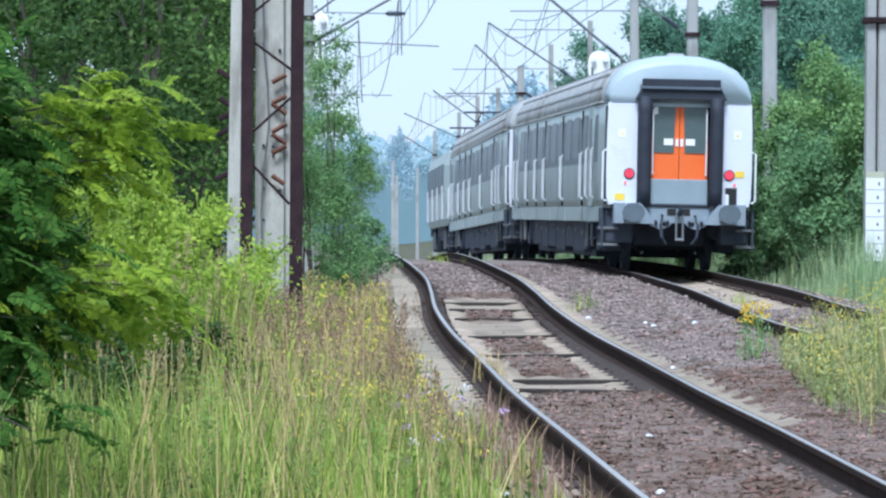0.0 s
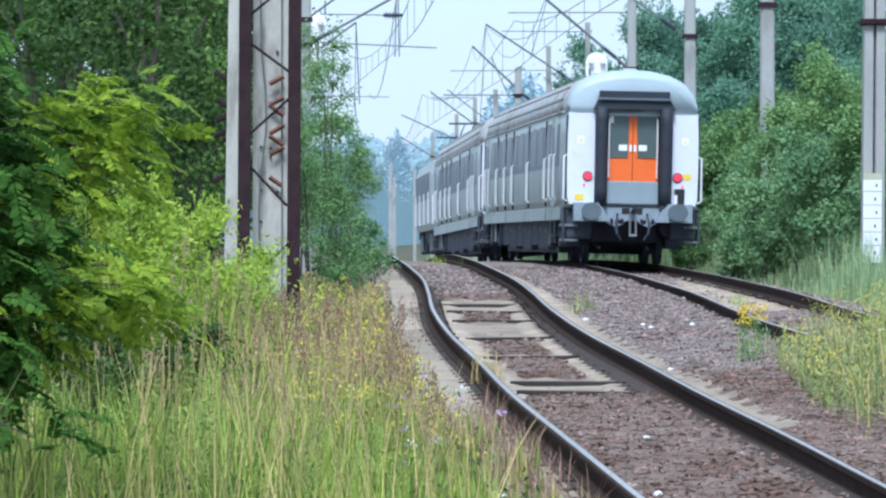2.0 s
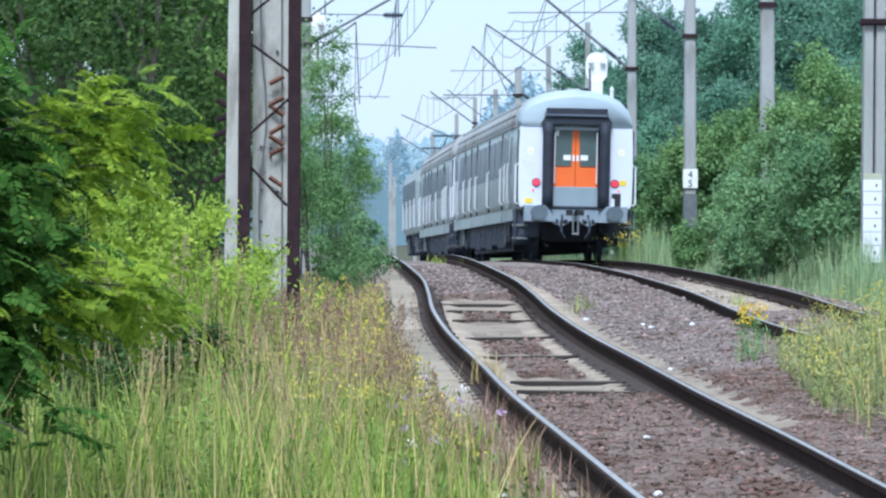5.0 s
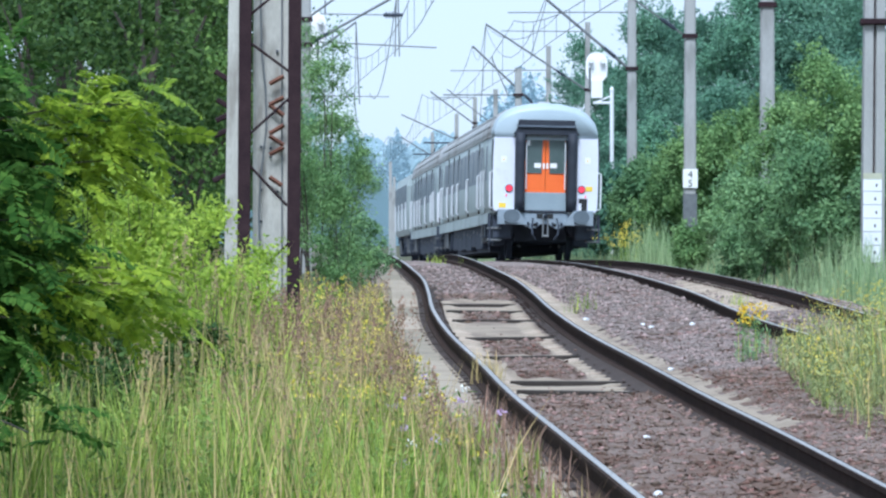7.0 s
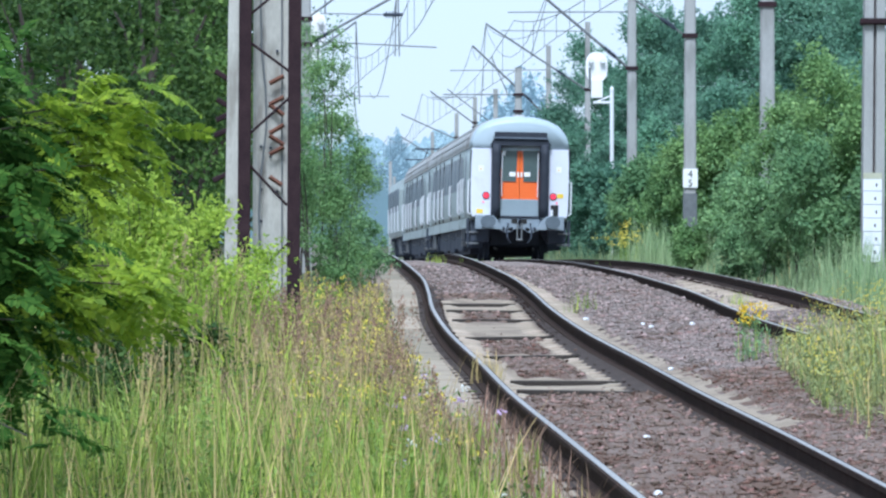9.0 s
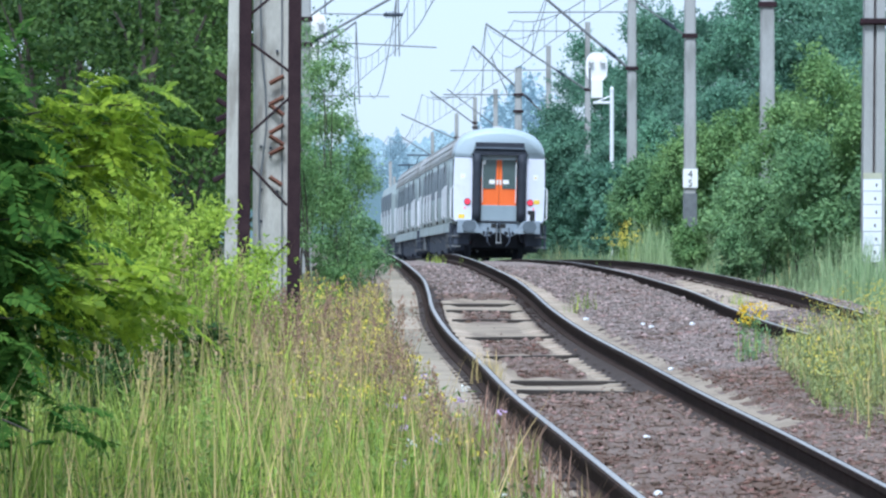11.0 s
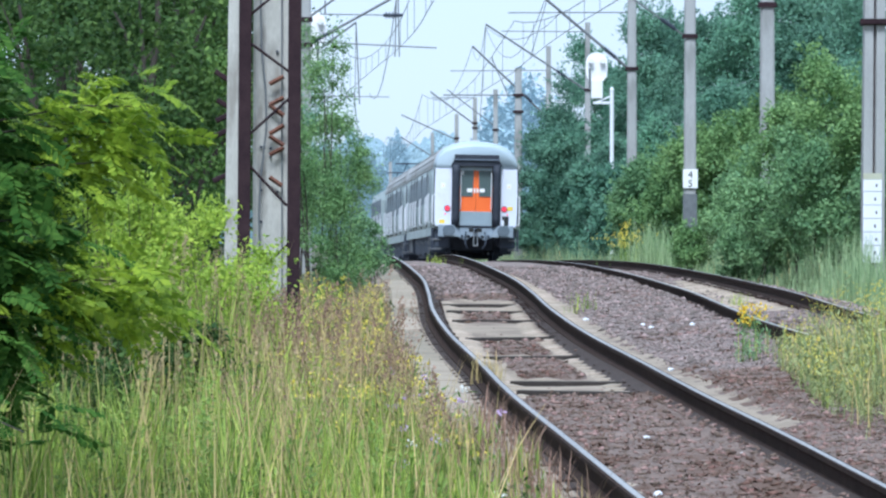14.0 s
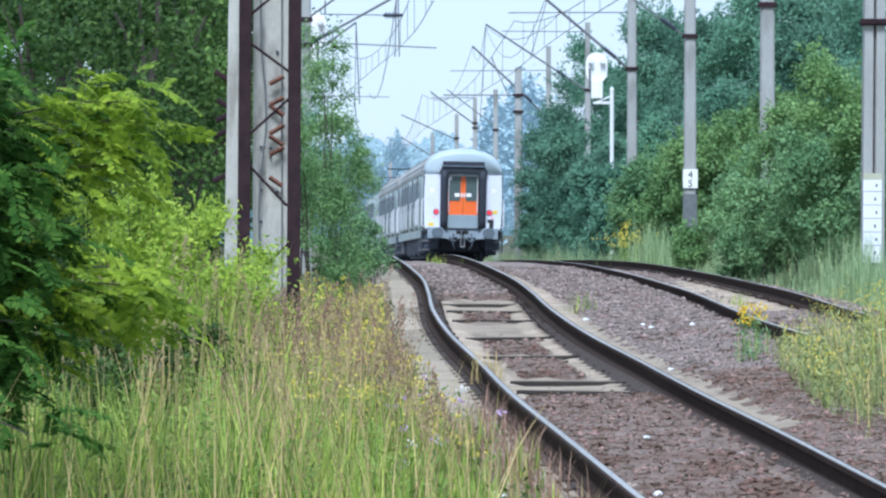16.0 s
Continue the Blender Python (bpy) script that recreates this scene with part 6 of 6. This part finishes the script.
    p = np.stack([x, y, ground(x, y) + rng.random(len(x)) ** 1.5 * (0.2 + 0.4 * step(0.2, 2.0, off))], 1)
    v, f = random_leaves(rng, p, 0.07, 0.0, 0.35)
    tagged(raw("meadow_herbs", v, f, "leaf_dark"), "low herbs among the grass, darkened for the shade between stems", "herbs", kind="stuff")


def flowers(name, rng, x, y, height, per, bloom, size, mat, label, leafy=14, leaf_mat="leaf_mid"):
    """A flowering weed patch: stems with narrow leaves and round heads of small blooms."""
    n = len(x)
    v, f = blades(rng, x, y, height / 0.9, np.full(n, 0.006), 0.12)
    tip = v.reshape(n, 7, 3)[:, 6]
    foot = v.reshape(n, 7, 3)[:, 0]
    t = rng.random((n, leafy, 1)) * 0.9
    p = (foot[:, None] * (1 - t) + tip[:, None] * t + rng.normal(size=(n, leafy, 3)) * 0.03).reshape(-1, 3)
    lv, lf = random_leaves(rng, p, 0.075, 0.0, 0.22)
    q = (tip[:, None] + rng.normal(size=(n, per, 3)) * bloom * np.array([1, 1, 0.6])).reshape(-1, 3)
    fv, ff = random_leaves(rng, np.repeat(q, 3, 0), size, 0.0, 0.9)
    thing = root(name, pose(0, 0, 0), label, "flowers", kind="stuff")
    tagged(raw(name + "_stems", v, f, "blade", thing), kind="stuff")
    tagged(raw(name + "_leaves", lv, lf, leaf_mat, thing), kind="stuff")
    tagged(raw(name + "_blooms", fv, ff, mat, thing), kind="stuff")


def tall_herbs():
    """Upright leafy weeds that stand in the meadow below the locust tree."""
    rng = np.random.default_rng(21)
    for n, x0, x1, y0, y1, low, high, mat, label in ((110, -2.75, -1.15, 21, 27, 0.7, 1.25, "weed_leaf", "upright leafy green weeds in the tall grass"), (50, -1.9, -0.3, 18, 26, 0.4, 0.9, "weed_leaf", "fresh yellow-green leafy weeds in the grass")):
        x, y = rng.uniform(x0, x1, n), rng.uniform(y0, y1, n)
        x = x + 0.12 * wobble(x, y, 0.5)
        v, f = blades(rng, x, y, rng.uniform(low, high, n) / 0.9, np.full(n, 0.006), 0.15)
        foot, tip = v.reshape(n, 7, 3)[:, 0], v.reshape(n, 7, 3)[:, 6]
        t = 0.25 + 0.75 * rng.random((n, 34, 1))
        p = (foot[:, None] * (1 - t) + tip[:, None] * t).reshape(-1, 3)
        a = rng.uniform(0, math.tau, len(p))
        way = unit(np.stack([np.cos(a), np.sin(a), rng.uniform(-0.1, 0.9, len(p))], 1))
        side = unit(np.cross(way, np.array([0, 0, 1.0])))
        size = 0.085 * rng.uniform(0.6, 1.3, len(p)) * (1.15 - 0.5 * t.reshape(-1))
        lv, lf = leaf_mesh(p, way, side, size, size * 0.3)
        thing = root("leafy_weeds", pose(0, 0, 0), label, "herbs", kind="stuff")
        tagged(raw("weed_stems", v, f, "blade", thing), kind="stuff")
        tagged(raw("weed_leaves", lv, lf, mat, thing), kind="stuff")


def weeds():
    rng = np.random.default_rng(8)
    x, y, off = verge_place(rng, 620, 27, 58, 1.4, 1.25)
    flowers("yellow_flowers", rng, x, y, rng.uniform(0.3, 0.85, 620) * (0.6 + 0.4 * step(0, 1, off)), 4, 0.028, 0.02, "petal_yellow", "yellow wild flowers along the track")
    x, y, off = verge_place(rng, 9, 25, 36, 1.2, 0.8)
    flowers("purple_flowers", rng, x, y, rng.uniform(0.25, 0.5, 9), 9, 0.022, 0.018, "petal_purple", "pale purple wild flowers beside the rail")
    x, y, off = verge_place(rng, 8, 24, 34, 1.15, 1.4)
    flowers("white_flowers", rng, x, y, rng.uniform(0.25, 0.5, 8), 12, 0.025, 0.014, "petal_white", "white umbel flowers in the verge")
    # dense weeds between the tracks
    n = 2300
    y = 35.5 + rng.normal(size=n) * 2.8
    x = np.maximum(3.55 + rng.normal(size=n) * 0.42, line(NEAR, y)[0] + 1.45 + 0.065 * (y - 30) + 0.35 * rng.random(n) ** 2)
    h = 0.72 * rng.uniform(0.2, 1.15, n) * (0.5 + 0.5 * step(0.0, 0.6, x - line(NEAR, y)[0] - 1.5 - 0.065 * (y - 30)))
    v, f = blades(rng, x, y, h, 0.0052 * rng.uniform(0.6, 1.4, n), 0.45)
    tagged(raw("weed_grass", v, f, "weed"), "yellowish green weeds between the tracks", "grass", kind="stuff")
    k = rng.permutation(n)[:600]
    v, f = blades(rng, x[k], y[k], h[k] * 1.1, np.full(600, 0.008), 0.45)
    tagged(raw("dry_weeds", v, f, "straw"), "dry straw among the weeds", "grass", kind="stuff")
    k = rng.permutation(n)[:420]
    flowers("yellow_weeds", rng, x[k], y[k], h[k] * 1.05, 5, 0.045, 0.012, "petal_yellow", "yellow flowering weeds between the tracks", 18, "weed")
    for cx, cy, count, tall, spread, per in ((2.98, 41.0, 18, 0.5, 0.07, 6),):
        flowers("ragwort", rng, cx + rng.normal(size=count) * spread, cy + rng.normal(size=count) * spread, tall * rng.uniform(0.75, 1.1, count), per, 0.03, 0.024, "petal_gold", "bushy ragwort with deep yellow flower heads on the ballast", 16, "leaf_bank")
    flowers("goldenrod", rng, 4.3 + rng.normal(size=40) * 0.28, 99 + rng.normal(size=40) * 1.5, rng.uniform(0.5, 1.1, 40), 6, 0.06, 0.03, "petal_yellow", "goldenrod in flower at the foot of the bushes", 16)
    # small tufts on the ballast
    for cx, cy, count, tall in ((1.9, 58, 40, 0.32), (0.55, 92, 60, 0.22), (-0.15, 95, 60, 0.25), (4.45, 64, 50, 0.25), (0.3, 27.6, 40, 0.2), (0.42, 38.4, 60, 0.34)):
        x, y = cx + rng.normal(size=count) * 0.1, cy + rng.normal(size=count) * 0.3
        v, f = blades(rng, x, y, tall * rng.uniform(0.5, 1.2, count), 0.008 * rng.uniform(0.6, 1.4, count), 0.4)
        tagged(raw("tuft", v, f, "straw" if cx < 0.5 and cy < 40 else "blade"), "small tuft of grass growing in the ballast", "grass", kind="stuff")
    # verge beyond the far track
    for mat, n, w, label in (("bank_blade", 24000, 0.014, "rank green grass below the bushes"), ("straw", 1600, 0.012, "dry stalks below the bushes")):
        y = 50 + 180 * rng.random(n) ** 1.3
        xf = line(FAR, y)[0]
        off = rng.random(n) * 4.2
        h = (0.26 + 0.75 * step(0.1, 0.9, off)) * rng.uniform(0.4, 1.15, n) * (1 + 0.55 * wobble(xf + off, y, 2.2, 3.0))
        v, f = blades(rng, xf + 1.6 + off, y, h, w * rng.uniform(0.6, 1.4, n), 0.3)
        tagged(raw("bank_grass", v, f, mat), label, "grass", kind="stuff")
    for cx, cy, wide, tall in ((4.85, 98, 0.28, 1.25), (5.25, 97, 0.25, 0.95), (6.55, 66, 0.3, 1.2), (6.9, 64, 0.3, 0.9)):
        x, y = cx + rng.normal(size=420) * wide, cy + rng.normal(size=420) * 0.8
        v, f = blades(rng, x, y, tall * rng.uniform(0.5, 1.15, 420), 0.012 * rng.uniform(0.6, 1.4, 420), 0.2)
        tagged(raw("tall_grass_clump", v, f, "bank_blade"), "tall pale green grass clump below the bushes", "grass", kind="stuff")
    n = 26000
    y = 58 + 67 * rng.random(n) ** 1.4
    off = rng.random(n) * 3.5
    x = line(FAR, y)[0] + 2.3 + off
    p = np.stack([x, y, ground(x, y) + rng.random(n) * (0.3 + 0.9 * step(0.3, 2.0, off)) * (1 + 0.4 * wobble(x, y, 1.6, 5.0))], 1)
    v, f = random_leaves(rng, p, 0.11, 0.0, 0.3)
    tagged(raw("bank_herbs", v, f, "bank_blade"), "leafy nettles and herbs below the bushes", "herbs", kind="stuff")


def ballast_stones():
    """Loose stones on both beds."""
    rng = np.random.default_rng(9)
    for n, y0, y1, s in ((46000, 23, 46, 0.0125), (30000, 46, 90, 0.02)):
        y = y0 + (y1 - y0) * rng.random(n)
        (xn, _), (xf, _) = line(NEAR, y), line(FAR, y)
        x = xn - 1.5 + (xf - xn + 3.2) * rng.random(n)
        u, v = x - xn, x - xf
        bare = ((np.abs(u) > np.where(y < 36.5, 0.67, 0.62)) & (u > -1.33) & (u < np.where(y > 31, 1.24, 0.95))) | ((np.abs(v) < 0.62) & (y > 60) & (y < 80) & (rng.random(n) < 0.8)) | ((np.abs(v) > 0.62) & (np.abs(v) < 0.9))
        heap = np.zeros(n)
        for a, b, high in HEAPS:
            heap = np.maximum(heap, (y > a) & (y < b))
        bare |= (np.abs(u) <= 0.62) & ((heap < 0.5) | (np.abs(u) > np.where(y < 36.5, 0.62, np.where(y > 62, 0.6, 0.33)))) & (rng.random(n) < 0.993)
        x, y = x[~bare], y[~bare]
        c = np.stack([x, y, ground(x, y) + s * 0.25], 1)
        m = len(c)
        size = s * np.minimum(np.exp(rng.normal(size=(m, 1, 1)) * 0.6), 2.6)
        dirs = np.array([(1, 0, 0), (-1, 0, 0), (0, 1, 0), (0, -1, 0), (0, 0, 1), (0, 0, -1.0)])
        a = rng.uniform(0, math.tau, m)
        rot = np.zeros((m, 3, 3))
        rot[:, 0, 0], rot[:, 0, 1], rot[:, 1, 0], rot[:, 1, 1], rot[:, 2, 2] = np.cos(a), -np.sin(a), np.sin(a), np.cos(a), 1
        shape = (dirs[None] * rng.uniform(0.6, 1.3, (m, 6, 1)) + rng.normal(size=(m, 6, 3)) * 0.36) * np.array([1.25, 0.9, 0.55])
        vv = c[:, None] + np.einsum("mij,mkj->mki", rot, shape) * size
        # grey stones between the tracks, and haze-lightened ones beyond 66 m
        grey_bed = ((x - line(NEAR, y)[0] > 1.2) & (y > 40 + 3.5 * wobble(x, y, 1.5, 2.0))) | (y > 66)
        for pick, mat, label in ((~grey_bed, "stones", "loose brown ballast stones stained with rust"), (grey_bed, "stones_grey", "loose grey ballast stones between the tracks, lightened for distance haze")):
            i = np.arange(int(pick.sum()))[:, None] * 6
            f = np.concatenate([i + np.array([t]) for t in ([0, 2, 4], [2, 1, 4], [1, 3, 4], [3, 0, 4], [2, 0, 5], [1, 2, 5], [3, 1, 5], [0, 3, 5])], 0)
            tagged(raw("ballast_stones", vv[pick].reshape(-1, 3), f, mat), label, "stones", kind="stuff")
    # flat flakes of bark and dirt, and pale chips
    for name, n, size, mat, label in (("bark_scraps", 3000, 0.04, "scrap", "brown scraps of bark and dirt on the ballast"), ("pale_chips", 520, 0.022, "grit", "pale chips scattered on the ballast")):
        y = 23 + 50 * rng.random(n) ** 1.5
        u = rng.normal(size=n) * 0.3
        x = line(NEAR, y)[0] + np.where(rng.random(n) < 0.5, np.clip(u, -0.5, 0.5), 1.4 + 2.2 * rng.random(n))
        keep = (np.abs(x - line(NEAR, y)[0]) > 1.0) | (y < 36.4) | (y > 63.6)
        x, y = x[keep], y[keep]
        p = np.stack([x, y, ground(x, y) + 0.012], 1)
        v, f = random_leaves(rng, p, size, -0.1, 0.6)
        tagged(raw(name, v, f, mat), label, "debris", kind="stuff")
    # a few pale stones and scraps that catch the eye
    for x, y, s in ((2.5, 51.0, 0.04), (1.85, 55, 0.045), (0.05, 55.0, 0.03), (1.3, 25.6, 0.035), (2.45, 52, 0.03), (3.0, 51, 0.04), (1.45, 30.2, 0.03), (2.05, 29, 0.03), (2.2, 41, 0.035)):
        bm = bmesh.new()
        bmesh.ops.create_icosphere(bm, subdivisions=1, radius=s)
        for v in bm.verts:
            v.co = v.co * random.uniform(0.75, 1.2)
            v.co.z *= 0.6
        ob = part("pale_stone", bm, "white")
        ob.location = (x, y, on_ground(x, y) + s * 0.4)
        tagged(ob, "pale whitish stone lying on the ballast", "stone", "pale stones on the ballast")


def far_woods():
    """Distant woods and a low hill that close the view, haze put into their colour and glow."""
    rng = np.random.default_rng(12)
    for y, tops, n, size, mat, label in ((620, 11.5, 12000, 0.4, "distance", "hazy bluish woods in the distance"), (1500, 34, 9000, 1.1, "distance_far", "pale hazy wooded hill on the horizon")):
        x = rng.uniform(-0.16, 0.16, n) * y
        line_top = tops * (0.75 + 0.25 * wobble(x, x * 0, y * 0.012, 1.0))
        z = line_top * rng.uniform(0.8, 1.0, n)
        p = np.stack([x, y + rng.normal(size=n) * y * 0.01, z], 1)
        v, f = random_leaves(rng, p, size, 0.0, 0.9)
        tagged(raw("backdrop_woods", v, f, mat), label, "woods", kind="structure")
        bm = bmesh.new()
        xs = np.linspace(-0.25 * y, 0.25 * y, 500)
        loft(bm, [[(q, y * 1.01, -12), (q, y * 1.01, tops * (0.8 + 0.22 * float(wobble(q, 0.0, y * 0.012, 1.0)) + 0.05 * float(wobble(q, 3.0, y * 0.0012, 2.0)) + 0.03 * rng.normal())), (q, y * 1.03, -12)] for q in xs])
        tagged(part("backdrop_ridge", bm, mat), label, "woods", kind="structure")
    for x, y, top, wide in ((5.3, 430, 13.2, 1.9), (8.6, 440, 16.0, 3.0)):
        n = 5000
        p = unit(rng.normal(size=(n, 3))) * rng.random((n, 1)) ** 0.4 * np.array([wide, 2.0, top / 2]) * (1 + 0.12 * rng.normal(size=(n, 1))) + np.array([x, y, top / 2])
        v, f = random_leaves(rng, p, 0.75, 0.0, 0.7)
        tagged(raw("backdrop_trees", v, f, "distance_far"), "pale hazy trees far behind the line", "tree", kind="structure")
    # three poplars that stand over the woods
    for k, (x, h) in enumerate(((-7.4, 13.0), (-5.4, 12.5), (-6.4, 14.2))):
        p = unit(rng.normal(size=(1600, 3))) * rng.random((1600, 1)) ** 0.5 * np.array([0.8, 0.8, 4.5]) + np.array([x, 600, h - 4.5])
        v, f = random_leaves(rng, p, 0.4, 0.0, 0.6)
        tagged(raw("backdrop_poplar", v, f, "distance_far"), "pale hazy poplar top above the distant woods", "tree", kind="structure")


left_woods()
right_woods()
feather_tree()
left_meadow()
tall_herbs()
weeds()
ballast_stones()
far_woods()


# ---- motion: seconds and the place of the train's rear end along the line ----
REAR = np.array([(0.0, 76.7), (1.0, 80.9), (2.0, 85.2), (3.0, 89.5), (4.0, 93.7), (5.0, 97.9), (6.5, 104.1), (8.0, 110.3), (9.0, 114.5), (10.0, 118.6), (11.5, 124.9), (13.0, 131.2), (14.5, 137.7), (16.0, 144.4)])


def placed(y, half, lean):
    """Pose of a vehicle whose middle is at y on the far track."""
    (xa, za), (xb, zb) = ((float(v) for v in line(FAR, y + d)) for d in (-half, half))
    return pose((xa + xb) / 2, y, (za + zb) / 2, math.degrees(math.atan2(zb - za, 2 * half)), lean, math.degrees(math.atan2(xa - xb, 2 * half)))


def motions():
    for thing, ahead, half, lean in ((REAR_COACH, 12.5, 8.6, 1.2), (FRONT_COACH, 37.1, 8.6, 0.6), (LOCO, 56.7, 3.9, 0.0)):
        walk(thing, [(t, placed(float(glide(t, REAR[:, 0], REAR[:, 1])) + ahead, half, lean)) for t in np.arange(0, 16.01, 0.5)])
    # the branches nod in the wind
    for k, (branch, at) in enumerate(BRANCHES):
        rows = []
        for t in np.arange(0, 16.01, 0.4):
            nod = 0.35 * math.sin(1.9 * t + 1.3 * k) + 0.3 * math.sin(3.7 * t + 2.1 * k)
            swing = 0.3 * math.sin(1.3 * t + 0.7 * k) + 0.2 * math.sin(2.9 * t + k)
            rows.append((float(t), pose(*at, 0.2 * swing, nod, swing)))
        walk(branch, rows)
    for w, y in WHEELS:
        walk(w, [(t, pose(0, y, 0.46, -math.degrees((float(glide(t, REAR[:, 0], REAR[:, 1])) - 76.7) / 0.46))) for t in np.linspace(0, 16, 121)])


motions()
